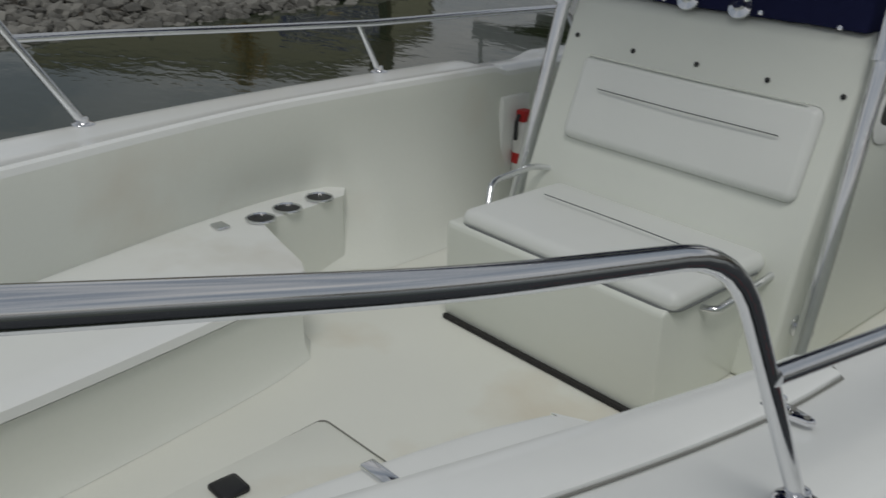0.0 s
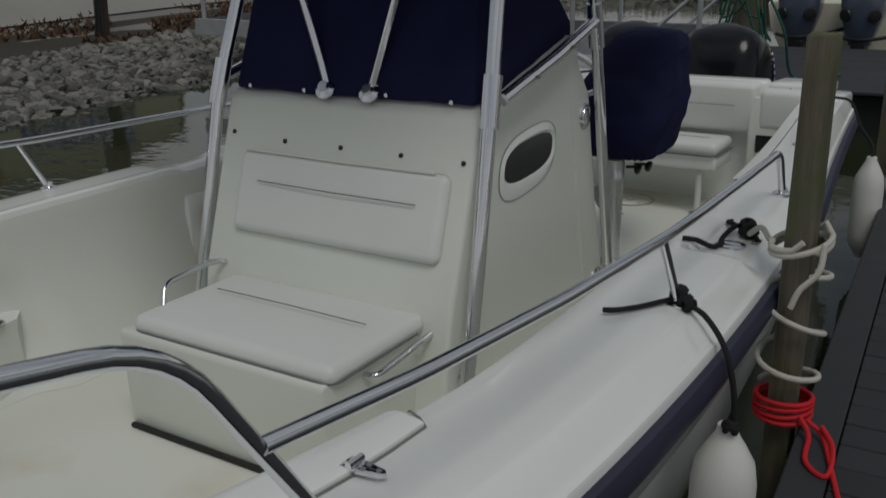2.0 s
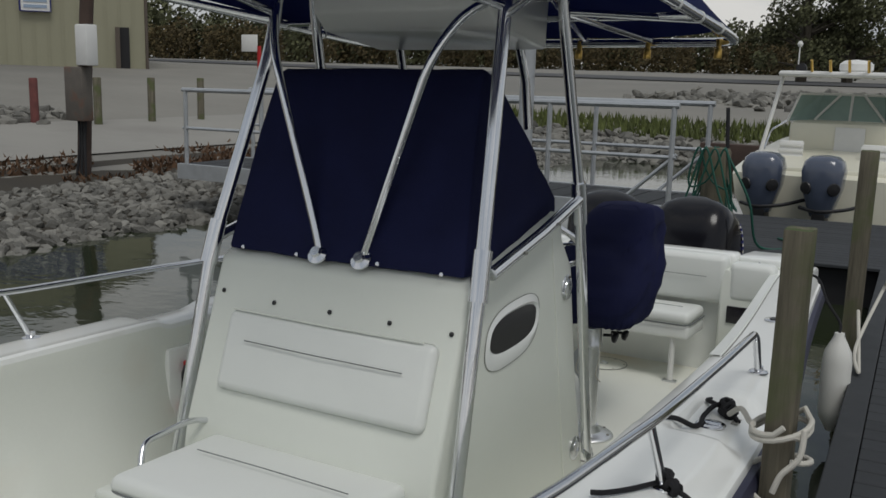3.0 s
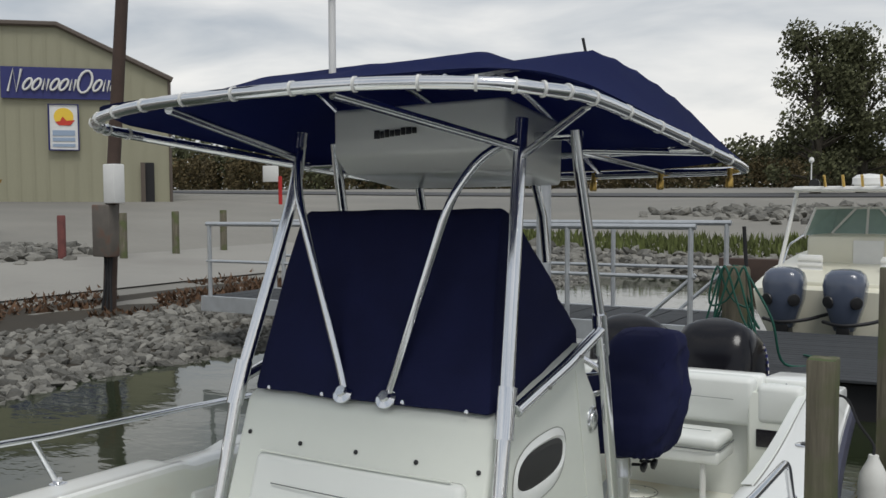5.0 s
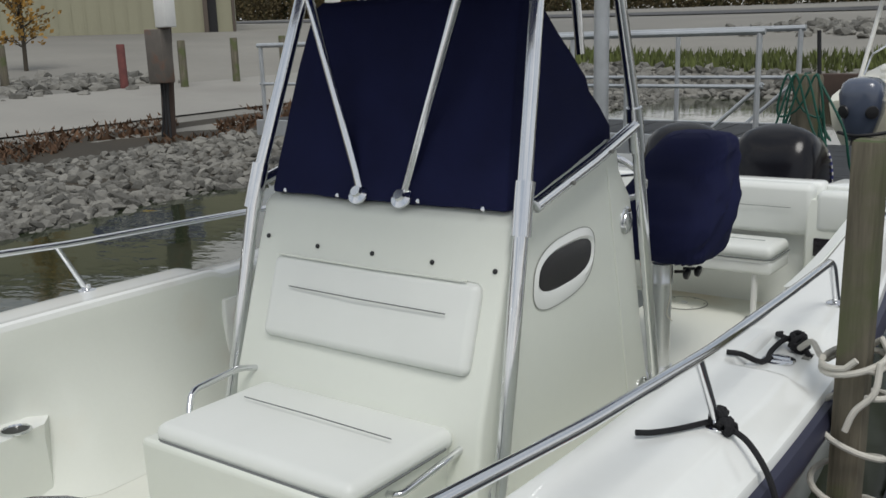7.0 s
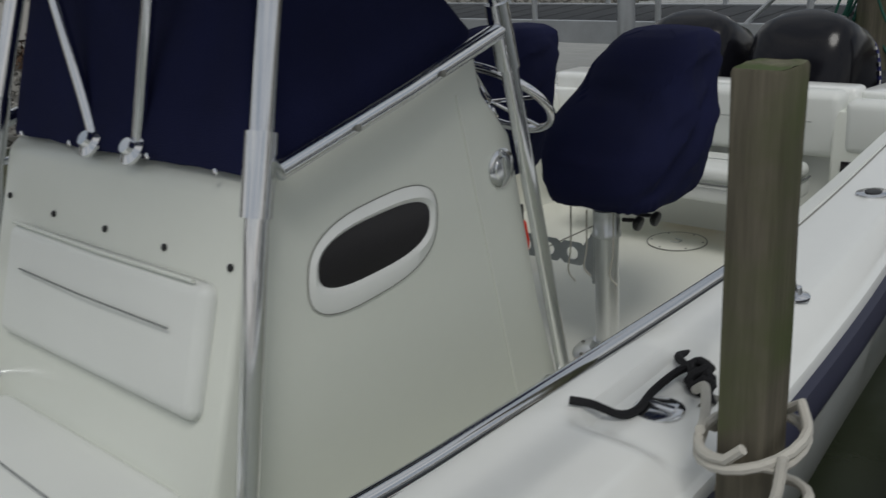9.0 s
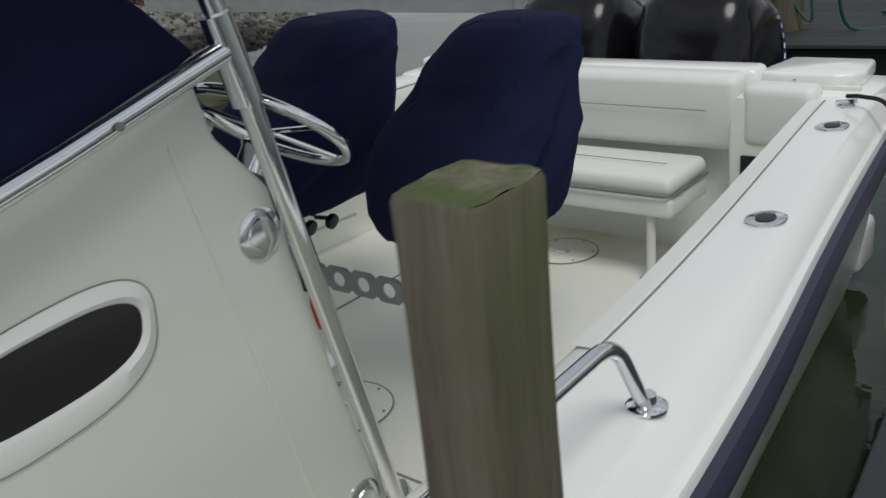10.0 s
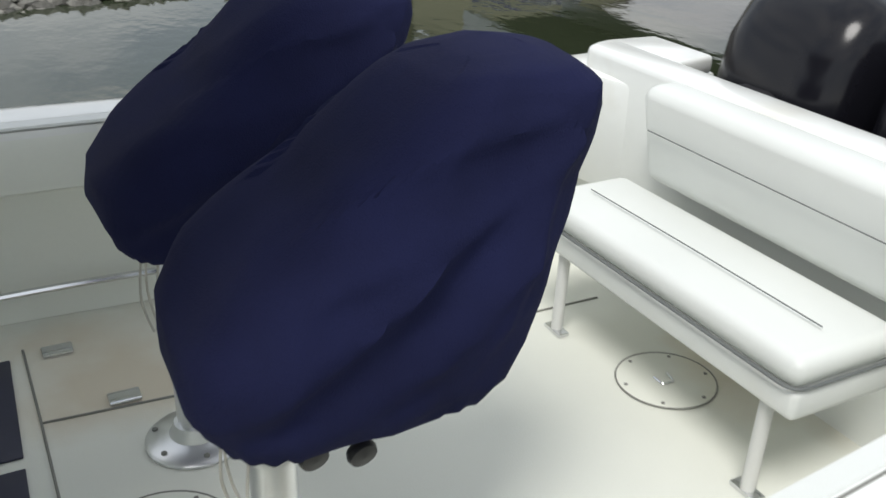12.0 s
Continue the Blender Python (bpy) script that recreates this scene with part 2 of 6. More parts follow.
def rounded(pts, r=0.06, seg=5):
    """A polyline with its inner corners rounded."""
    pts = [Vector(p) for p in pts]
    out = [pts[0]]
    for a, b, c in zip(pts, pts[1:], pts[2:]):
        u, v = (a - b), (c - b)
        k = min(r, u.length * 0.48, v.length * 0.48)
        p, q = b + u.normalized() * k, b + v.normalized() * k
        for i in range(seg + 1):
            t = i / seg
            out.append(p * (1 - t) ** 2 + b * 2 * t * (1 - t) + q * t * t)
    return out + [pts[-1]]


def tube(path, r, n=10, closed=False, bm=None):
    bm = bm or bmesh.new()
    path = [Vector(p) for p in path]
    m = len(path)
    rad = r if hasattr(r, "__len__") else [r] * m
    rings, side = [], None
    for i, p in enumerate(path):
        a = path[(i - 1) % m] if closed or i else p
        b = path[(i + 1) % m] if closed or i < m - 1 else p
        d = (b - a).normalized()
        if side is None:
            side = d.orthogonal().normalized()
        side = (side - d * side.dot(d)).normalized()
        up = d.cross(side)
        rings.append([bm.verts.new(p + (side * math.cos(2 * math.pi * k / n) + up * math.sin(2 * math.pi * k / n)) * rad[i]) for k in range(n)])
    for i in range(m if closed else m - 1):
        a, b = rings[i], rings[(i + 1) % m]
        for k in range(n):
            bm.faces.new((a[k], a[(k + 1) % n], b[(k + 1) % n], b[k]))
    if not closed:
        bm.faces.new(rings[0][::-1])
        bm.faces.new(rings[-1])
    return bm


def box(lo, hi, r=0.0, seg=2, bm=None, m=None):
    bm = bm or bmesh.new()
    lo, hi = Vector(lo), Vector(hi)
    made = bmesh.ops.create_cube(bm, size=1)["verts"]
    for v in made:
        v.co = Vector([(lo[i] + hi[i]) / 2 + v.co[i] * (hi[i] - lo[i]) for i in range(3)])
        if m is not None:
            v.co = m @ v.co
    if r:
        edges = list({e for v in made for e in v.link_edges})
        bmesh.ops.bevel(bm, geom=edges, offset=r, segments=seg, affect="EDGES", profile=0.5)
    return bm


def prism(poly, axis, a, b, r=0.0, seg=2):
    """A polygon in the plane across axis, drawn out from a to b."""
    bm = bmesh.new()

    def at(p, s):
        q = list(p)
        q.insert("xyz".index(axis), s)
        return bm.verts.new(q)
    A, B = [at(p, a) for p in poly], [at(p, b) for p in poly]
    n = len(poly)
    bm.faces.new(A)
    bm.faces.new(B[::-1])
    for i in range(n):
        bm.faces.new((A[i], B[i], B[(i + 1) % n], A[(i + 1) % n]))
    bmesh.ops.recalc_face_normals(bm, faces=bm.faces[:])
    if r:
        bmesh.ops.bevel(bm, geom=[e for e in bm.edges if e.calc_face_angle(0) > 0.15], offset=r, segments=seg, affect="EDGES", profile=0.5, clamp_overlap=True)
    return bm


def loft(sections, caps=False, closed=False):
    bm = bmesh.new()
    rows = [[bm.verts.new(p) for p in s] for s in sections]
    n = len(rows[0])
    for a, b in zip(rows, rows[1:]):
        for k in range(n if closed else n - 1):
            bm.faces.new((a[k], a[(k + 1) % n], b[(k + 1) % n], b[k]))
    if caps:
        bm.faces.new(rows[0][::-1])
        bm.faces.new(rows[-1])
    return bm


def lathe(profile, place=(0, 0, 0), axis=(0, 0, 1), n=20, bm=None):
    bm = bm or bmesh.new()
    turn = Vector(axis).normalized().to_track_quat("Z", "Y").to_matrix()
    place = Vector(place)
    rows = []
    for rr, zz in profile:
        rows.append([bm.verts.new(place + turn @ Vector((max(rr, 1e-4) * math.cos(2 * math.pi * k / n), max(rr, 1e-4) * math.sin(2 * math.pi * k / n), zz))) for k in range(n)])
    for a, b in zip(rows, rows[1:]):
        for k in range(n):
            bm.faces.new((a[k], a[(k + 1) % n], b[(k + 1) % n], b[k]))
    bm.faces.new(rows[0][::-1])
    bm.faces.new(rows[-1])
    return bm


def cushion(lo, hi, r=0.045, seg=4, puff=0.012, m=None):
    """A padded block with rounded edges and a slightly domed face."""
    bm = box(lo, hi, r, seg)
    lo, hi = Vector(lo), Vector(hi)
    c, h = (lo + hi) / 2, (hi - lo) / 2
    for v in bm.verts:
        q = v.co - c
        if q.z > 0:
            v.co.z += puff * (1 - (q.x / h.x) ** 2) * (1 - (q.y / h.y) ** 2)
        if m is not None:
            v.co = m @ v.co
    return bm


def lerp(table, v):
    if v <= table[0][0]:
        return table[0][1]
    n = len(table)
    for i in range(n - 1):
        (a, p), (b, q) = table[i], table[i + 1]
        if v <= b:
            h, t = b - a, (v - a) / (b - a)
            m0 = (q - table[i - 1][1]) / (b - table[i - 1][0]) if i else (q - p) / h
            m1 = (table[i + 2][1] - p) / (table[i + 2][0] - a) if i + 2 < n else (q - p) / h
            return (2 * t ** 3 - 3 * t * t + 1) * p + (t ** 3 - 2 * t * t + t) * h * m0 + (3 * t * t - 2 * t ** 3) * q + (t ** 3 - t * t) * h * m1
    return table[-1][1]


def rumple(bm, amount, scale, cuts=2, keep=None):
    bmesh.ops.subdivide_edges(bm, edges=bm.edges[:], cuts=cuts, use_grid_fill=True, smooth=0.0)
    bm.normal_update()
    for v in bm.verts:
        v.co += v.normal * (noise.noise(v.co * scale) * amount + noise.noise(v.co * scale * 2.7 + Vector((3, 1, 7))) * amount * 0.4)
    return bm


# ---- ground, water, shore ----
WATER_Z = -0.30


def shore(x, y):
    """How far a place lies inland from the water's edge."""
    wob = 0.35 * noise.noise(Vector((x * 0.35, y * 0.35, 4)))
    a, b = -7.1 - x, y - 24.9
    d = max(a, b) if max(a, b) > 0 else max(a, b)
    if a > 0 and b > 0:
        d = math.hypot(a, b)
    return max(d, x - 45, -45 - y) + wob


def ground_z(x, y):
    d = shore(x, y)
    if d < 0:
        return WATER_Z + max(-1.2, d * 0.35)
    rise = [(0, -0.30), (2.9, 0.15), (6, 0.38), (25, 1.45), (80, 2.2), (300, 3.6), (2000, 6.0)]
    for (a, p), (b, q) in zip(rise, rise[1:]):
        if d <= b:
            return p + (q - p) * (d - a) / (b - a)
    return 6.0


def build_ground():
    def steps(a, b, fine, c, d):
        out, v, s = [], a, fine
        while v < b:
            out.append(v)
            v += fine
        v, s = b, fine
        while v < d:
            out.append(v)
            s *= 1.22
            v += s
        out.append(d)
        v, s, left = a, fine, []
        while v > c:
            s *= 1.22
            v -= s
            left.append(max(v, c))
        return sorted(set(left + out))
    xs, ys = steps(-14, -6, 0.5, -900, 900), steps(3, 30, 0.6, -900, 900)
    bm = loft([[(x, y, ground_z(x, y)) for x in xs] for y in ys])
    tagged(part("ground", bm, GRAVEL), "pale gravel marina lot sloping down to the water", "ground", kind="structure")
    bm = bmesh.new()
    bmesh.ops.create_grid(bm, x_segments=8, y_segments=8, size=60, matrix=Matrix.Translation((0, 0, WATER_Z)))
    tagged(part("water", bm, WATER), "calm murky green harbour water with faint ripples", "water", kind="structure")

    def strip(name, d0, d1, y0, y1, material, label, lift):
        rows = []
        for i in range(41):
            y = y0 + (y1 - y0) * i / 40
            rows.append([(-7.1 - d, y, ground_z(-7.1 - d, y) + lift) for d in (d0, d0 + (d1 - d0) / 3, d0 + (d1 - d0) * 2 / 3, d1)])
        tagged(part(name, loft(rows), material), label, "path", kind="structure")
    strip("path", 3.9, 7.9, -20, 22, CONCRETE, "worn concrete path along the rock bank", 0.03)
    # dark sheet under the riprap: the deep shade of its gaps as colour
    strip("bank_gap_shade", -0.8, 3.3, -20, 24.5, GAP_SHADE, "dark sheet under the bank rocks, painting shade into their gaps", 0.02)
    rows = [[(x, y, ground_z(x, y) + 0.05) for x in (-120, -60, -30, -12, 5, 20, 40)] for y in (54, 58, 62, 66)]
    tagged(part("road", loft(rows), ASPHALT), "dark asphalt road across the lot", "road", kind="structure")


build_ground()


# ---- dock beside the boat ----
def dock_edge(y):
    return 1.68 - 0.062 * (y - 4.7)


# ---- the boat ----
OUTER = [(0.75, 0.02), (1.0, 0.42), (1.4, 0.74), (2.0, 1.06), (2.7, 1.31), (3.4, 1.405), (4.1, 1.475), (4.8, 1.503), (5.5, 1.495), (6.0, 1.47), (6.6, 1.42), (7.3, 1.337), (8.0, 1.262), (8.75, 1.19)]
INNER = [(0.75, 0.005), (1.4, 0.02), (1.5, 0.10), (1.9, 0.42), (2.5, 0.70), (3.3, 0.92), (4.1, 1.09), (4.6, 1.12), (5.5, 1.115), (6.4, 1.105), (7.1, 1.06), (8.45, 0.93), (8.75, 0.92)]
GUN_Z = [(0.75, 0.74), (3.0, 0.672), (5.0, 0.668), (8.75, 0.692)]
YS = sorted([0.75 + 0.125 * i for i in range(65)] + [5.42, 5.44, 5.46, 5.48, 5.52, 5.55, 5.6, 5.7, 5.78, 5.82, 5.86, 5.9, 5.94])


def gun(y):
    return lerp(GUN_Z, y)


def ease(a, b, v):
    t = max(0.0, min(1.0, (v - a) / (b - a)))
    return t * t * (3 - 2 * t)


def coaming(y):
    """The inner edge of the side deck stands higher forward of the cleat pocket."""
    return 0.027 * (1 - ease(5.40, 5.50, y))


def pocket(y):
    """How deep the moulded cleat pocket lies under the side deck."""
    return 0.036 * ease(5.43, 5.50, y) * (1 - ease(5.80, 5.94, y))


ASHORE = set(scene.objects)
boat = empty("center_console_boat", (0, 4.8, WATER_Z))
tagged(boat, "white fibreglass center console boat with navy rub rail, moored", "boat")


def both(name, sections, material, label="", kind=None):
    """The same shape on both sides of the boat, as two parts."""
    for s in (1, -1):
        part(name, loft([[(s * x, y, z) for x, y, z in sec] for sec in sections]), material, boat, label)


deck_secs, hull_secs = [], []
for y in YS:
    o, i, g = lerp(OUTER, y), lerp(INNER, y), gun(y)
    i = min(i, o - 0.015)
    w = o - i
    lip = min(0.02, w * 0.2)
    c, d = coaming(y), pocket(y)
    deck_secs.append([(i, y, g - 0.03 + c), (i + lip * 0.3, y, g - 0.008 + c), (i + lip, y, g + c), (i + w * 0.17, y, g + 0.006 + c * 0.25), (i + w * 0.30, y, g + 0.006 - d * 0.1), (i + w * 0.36, y, g + 0.005 - d * 0.9), (i + w * 0.62, y, g + 0.004 - d), (o - w * 0.26, y, g - 0.001 - d), (o - w * 0.235, y, g - 0.004 - d), (o - w * 0.21, y, g - 0.011 - d * 0.8),
                      (o - w * 0.075, y, g - 0.058), (o - w * 0.06, y, g - 0.066), (o - w * 0.045, y, g - 0.069), (o - w * 0.012, y, g - 0.073), (o, y, g - 0.082), (o + 0.002, y, g - 0.115)])
    k = min(1.0, (y - 0.7) / 2.6)
    wl_x = o * (0.55 + 0.29 * k)
    keel = 0.35 * o
    hull_secs.append([(o - 0.004, y, g - 0.10), (o - 0.012, y, g - 0.2), (o * 0.968, y, g - 0.34), (o * 0.95, y, g - 0.36), (o * (0.75 + 0.15 * k), y, -0.05), (wl_x, y, -0.30), (keel, y, -0.52)])
# under the hinged lid the inner edge stays low
LOW = (0.75, 0.75, 0.75, 0.19)


def lowered(sec):
    return [(x, y, z - coaming(y) * (LOW[k] if k < 4 else 0)) for k, (x, y, z) in enumerate(sec)]


part("gunwale", loft([lowered(sec) for sec in deck_secs]), GEL, boat, "glossy white covering board")
part("gunwale", loft([[(-x, y, z) for x, y, z in sec] for sec in deck_secs]), GEL, boat, "glossy white covering board")
both("hull_side", hull_secs, GEL, "white hull side with a moulded step")
rub_secs = []
for y in YS:
    o, g = lerp(OUTER, y), gun(y)
    rub_secs.append([(o - 0.005, y, g - 0.098), (o + 0.022, y, g - 0.105), (o + 0.034, y, g - 0.135), (o + 0.034, y, g - 0.165), (o + 0.02, y, g - 0.195), (o - 0.008, y, g - 0.2)])
both("rub_rail", rub_secs, RUB, "navy rubber rub rail")
# inner liner: walls of the cockpit
WALL_FOOT = [(1.4, 0.02), (2.5, 0.5), (3.3, 0.75), (4.4, 0.94), (5.0, 0.97), (5.8, 1.15), (6.5, 1.24), (8.75, 1.05)]
liner = []
for y in YS:
    if y < 1.7:
        continue
    i, g, f = lerp(INNER, y), gun(y), min(lerp(WALL_FOOT, y), lerp(OUTER, y) - 0.12)
    aft = min(1, max(0, (y - 5.6) / 0.8))
    bow = min(1, max(0, (4.62 - y) / 0.14))
    k3 = (i * 0.55 + f * 0.45) * (1 - bow) + (i + 0.06) * bow
    a = [(i, y, g - 0.028 + coaming(y)), (i - 0.004, y, g - 0.06), (i + 0.01, y, g - 0.2), (k3, y, 0.27), (f + 0.01 + 0.1 * bow, y, 0.06), (f - 0.05 + 0.1 * bow, y, 0.0)]
    b = [(i, y, g - 0.028), (i - 0.012, y, g - 0.08), (i - 0.004, y, g - 0.19), (i + 0.05, y, g - 0.215), (f, y, 0.06), (f - 0.02, y, 0.0)]
    liner.append([tuple(p[j] * (1 - aft) + q[j] * aft for j in range(3)) for p, q in zip(a, b)])
part("cockpit_wall", loft([[(x, y, z - coaming(y) * (0.75 if k == 0 else 0)) for k, (x, y, z) in enumerate(sec)] for sec in liner]), LINER, boat, "cream inner cockpit wall")
part("cockpit_wall", loft([[(-x, y, z) for x, y, z in sec] for sec in liner]), LINER, boat, "cream inner cockpit wall")
rows = []
for y in YS:
    if y >= 1.7:
        f = lerp(WALL_FOOT, y) + (0.02 if y > 4.7 else 0.16)
        rows.append([(x * f, y, -0.001) for x in (-1, -0.6, -0.2, 0.2, 0.6, 1)])
part("cockpit_sole", loft(rows), SOLE, boat, "off-white non-skid cockpit sole")
# bow platform that closes the front
rows = []
for y in (1.38, 1.5, 1.7, 1.9, 2.1):
    i = max(0.03, lerp(INNER, y) + 0.01)
    rows.append([(-i, y, gun(y) - 0.02), (0, y, gun(y) - 0.012), (i, y, gun(y) - 0.02)])
part("foredeck", loft(rows), GEL, boat)
# bow lockers, one on each side
LOCK_IN = [(1.7, 0.10), (2.4, 0.26), (2.97, 0.33), (3.445, 0.405), (3.80, 0.475), (3.96, 0.53)]
for s in (1, -1):
    top, face = [], []
    for y in [2.0 + 0.1 * i for i in range(20)] + [3.96]:
        e = lerp(LOCK_IN, y)
        w = min(lerp(INNER, y) + 0.03, lerp(OUTER, y) - 0.15)
        top.append([(s * (e - 0.012), y, 0.268), (s * (e - 0.008), y, 0.296), (s * (e + 0.012), y, 0.303), (s * (e + 0.1), y, 0.304), (s * (w + 0.06), y, 0.304)])
        face.append([(s * (e + 0.004), y, 0.262), (s * (e + 0.01), y, 0.15), (s * (e + 0.002), y, 0.04), (s * (e - 0.03), y, 0.0)])
    lid = part("locker_lid", loft(top), GEL, boat, "white bow locker lid")
    part("locker_front", loft(face), LINER, boat)
    seam = loft([[(s * (lerp(LOCK_IN, y) - 0.0005), y, 0.262), (s * (lerp(LOCK_IN, y) - 0.0125), y, 0.2665)] for y in [2.0 + 0.1 * i for i in range(20)] + [3.96]])
    part("lid_gap", seam, SEAM, lid)
    # aft end of the locker, a slanting face back to the cup-holder shelf
    end = [[(s * fx, 3.958, z), (s * 0.60, 4.00, z), (s * 0.80, 4.045, z), (s * 0.98, 4.09, z), (s * 1.0, 4.30, z), (s * 1.03, 4.50, z), (s * 1.10, 4.56, z), (s * 1.2, 4.58, z)] for z, fx in ((0.304, 0.522), (0.262, 0.534), (0.15, 0.540), (0.04, 0.532), (0.0, 0.50))]
    for j, k in ((0, 0.0), (1, 0.006), (2, 0.0), (3, -0.004), (4, -0.03)):
        end[j] = [end[j][0]] + [(x, y - k, z) for x, y, z in end[j][1:]]
    part("locker_end", loft(end), LINER, boat)
    shelf = bmesh.new()
    pts = [(0.522, 3.96), (0.60, 4.00), (0.80, 4.045), (0.98, 4.09), (1.0, 4.30), (1.03, 4.50), (1.10, 4.56), (1.2, 4.58), (1.25, 4.3), (1.22, 3.93)]
    shelf.faces.new([shelf.verts.new((s * x, y, 0.3035)) for x, y in pts])
    part("holder_shelf", shelf, GEL, boat)
    for x, y in ((1.0, 4.10), (1.03, 4.235), (1.055, 4.40)):
        ring = lathe([(0.048, 0.0), (0.057, 0.002), (0.057, 0.007), (0.050, 0.010), (0.047, 0.003), (0.0, 0.003)], (s * x, y, 0.304), n=20)
        cup = part("cup_holder", ring, STEEL, boat, "stainless cup holder with a black insert")
        part("insert", lathe([(0.046, 0.0), (0.046, 0.0045), (0.02, 0.0055), (0, 0.0055)], (s * x, y, 0.304), n=18), BLACK, cup)
    part("lid_pull", box((s * 1.02 - 0.03, 3.92, 0.304), (s * 1.02 + 0.03, 3.97, 0.316), 0.006), STEEL, boat)
# floor hatch between the lockers
hatch = part("floor_hatch", prism([(-0.10, 2.6), (0.20, 2.6), (0.232, 3.75), (0.21, 3.778), (-0.155, 3.77), (-0.172, 3.75)], "z", -0.001, 0.008, 0.003), SOLE, boat, "flush bow floor hatch")
part("hatch_gap", tube(rounded([(-0.150, 3.44, 0.002), (-0.180, 3.78, 0.002), (0.24, 3.79, 0.002), (0.25, 3.2, 0.002)], 0.03), 0.0025, 6), SEAM, hatch)
part("latch", box((-0.10, 3.345, 0.008), (-0.015, 3.43, 0.024), 0.012, 3), BLACK, hatch, "black flush latch")
part("lid_latch", box((0.40, 3.455, 0.302), (0.52, 3.495, 0.316), 0.006), STEEL, boat)
# hinged step lid along the near gunwale
def lid_out(y):
    return lerp([(2.2, 0.12), (3.4, 0.122), (3.8, 0.106), (4.02, 0.080), (4.2, 0.070)], y)


for s in (1,):
    secs = []
    for y in [2.2 + 0.1 * i for i in range(18)] + [3.96, 4.02]:
        e = lerp(INNER, y)
        g = gun(y)
        d = lid_out(y)
        secs.append([(s * (e - 0.035), y, g - 0.055), (s * (e - 0.030), y, g - 0.012), (s * (e - 0.018), y, g + 0.018), (s * (e + 0.004), y, g + 0.027), (s * (e + d * 0.3), y, g + 0.028), (s * (e + d * 0.5), y, g + 0.026), (s * (e + d - 0.012), y, g + 0.023), (s * (e + d - 0.003), y, g + 0.019), (s * (e + d), y, g + 0.002)])
    tip = [(x - s * 0.004, y + 0.012, z - 0.016) for x, y, z in secs[-1]]
    secs.append(tip)
    lid = part("gunwale_lid", loft(secs), GEL, boat, "white hinged gunwale lid")
    edge = [(s * (lerp(INNER, y) + lid_out(y) + 0.002), y, gun(y) + 0.0105) for y in [2.2 + 0.1 * i for i in range(18)] + [3.96, 4.02]]
    e, g = lerp(INNER, 4.04), gun(4.04)
    edge += [(s * (e + 0.05), 4.042, g + 0.012), (s * (e + 0.015), 4.055, g + 0.014), (s * (e - 0.006), 4.08, g - 0.005)]
    part("lid_seam", tube(edge, 0.0028, 6), SEAM, lid)
    for y in (2.6, 3.81):
        e, g = lerp(INNER, y), gun(y)
        h = part("hinge", prism([(s * (e + lid_out(y)) - 0.03, y - 0.021), (s * (e + lid_out(y)) + 0.008, y - 0.021), (s * (e + lid_out(y)) + 0.058, y - 0.012), (s * (e + lid_out(y)) + 0.068, y), (s * (e + lid_out(y)) + 0.058, y + 0.012), (s * (e + lid_out(y)) + 0.008, y + 0.021), (s * (e + lid_out(y)) - 0.03, y + 0.021)], "z", g + 0.016, g + 0.026, 0.003), CHROME, lid, "polished steel hinge")
        part("pin", tube([(s * (e + lid_out(y) - 0.006), y - 0.022, g + 0.03), (s * (e + lid_out(y) - 0.006), y + 0.022, g + 0.03)], 0.008, 8), CHROME, h)
        for dx, dy in ((0.02, -0.010), (0.02, 0.010), (0.05, 0.0)):
            part("screw", lathe([(0.006, 0), (0.006, 0.002), (0, 0.003)], (s * (e + lid_out(y)) + dx, y + dy, g + 0.026), n=8), SEAM, h)
# transom and stern corners
part("transom", prism([(-0.98, 0.785), (0.70, 0.785), (0.70, -0.4), (-0.98, -0.4)], "y", 8.56, 8.71, 0.03, 3), GEL, boat, "white transom")
for s in (1, -1):
    part("stern_quarter", prism([(s * 0.66, 8.60), (s * 0.70, 8.56), (s * 0.96, 8.50), (s * 1.13, 8.56), (s * 1.15, 8.9), (s * 0.72, 8.95)], "z", 0.30, 0.705, 0.02, 2), GEL, boat)
    part("quarter_lid", prism([(s * 0.68, 8.66), (s * 0.70, 8.625), (s * 0.76, 8.605), (s * 0.98, 8.61), (s * 1.05, 8.65), (s * 1.07, 8.72), (s * 1.05, 8.93), (s * 0.72, 8.93)], "z", 0.70, 0.765, 0.018, 3), GEL, boat, "rounded stern hatch lid")
    part("lid_bolt", lathe([(0.008, 0), (0.008, 0.006), (0, 0.008)], (s * 0.835, 8.606, 0.735), (0, -1, 0), 10), STEEL, boat)
part("aft_bulkhead", prism([(-0.98, 0.0), (1.08, 0.0), (1.08, 0.72), (-0.98, 0.72)], "y", 8.60, 8.63), LINER, boat)
part("bulkhead_box", prism([(0.62, 8.5), (0.64, 8.44), (0.98, 8.44), (1.06, 8.6), (0.62, 8.6)], "z", 0.0, 0.70, 0.012), LINER, boat)
part("livewell_window", box((0.69, 8.430, 0.36), (0.90, 8.445, 0.47), 0.004), SMOKED, boat, "dark recessed panel")
part("swim_platform", box((-1.08, 8.76, -0.12), (1.08, 9.0, 0.10), 0.04, 3), GEL, boat)
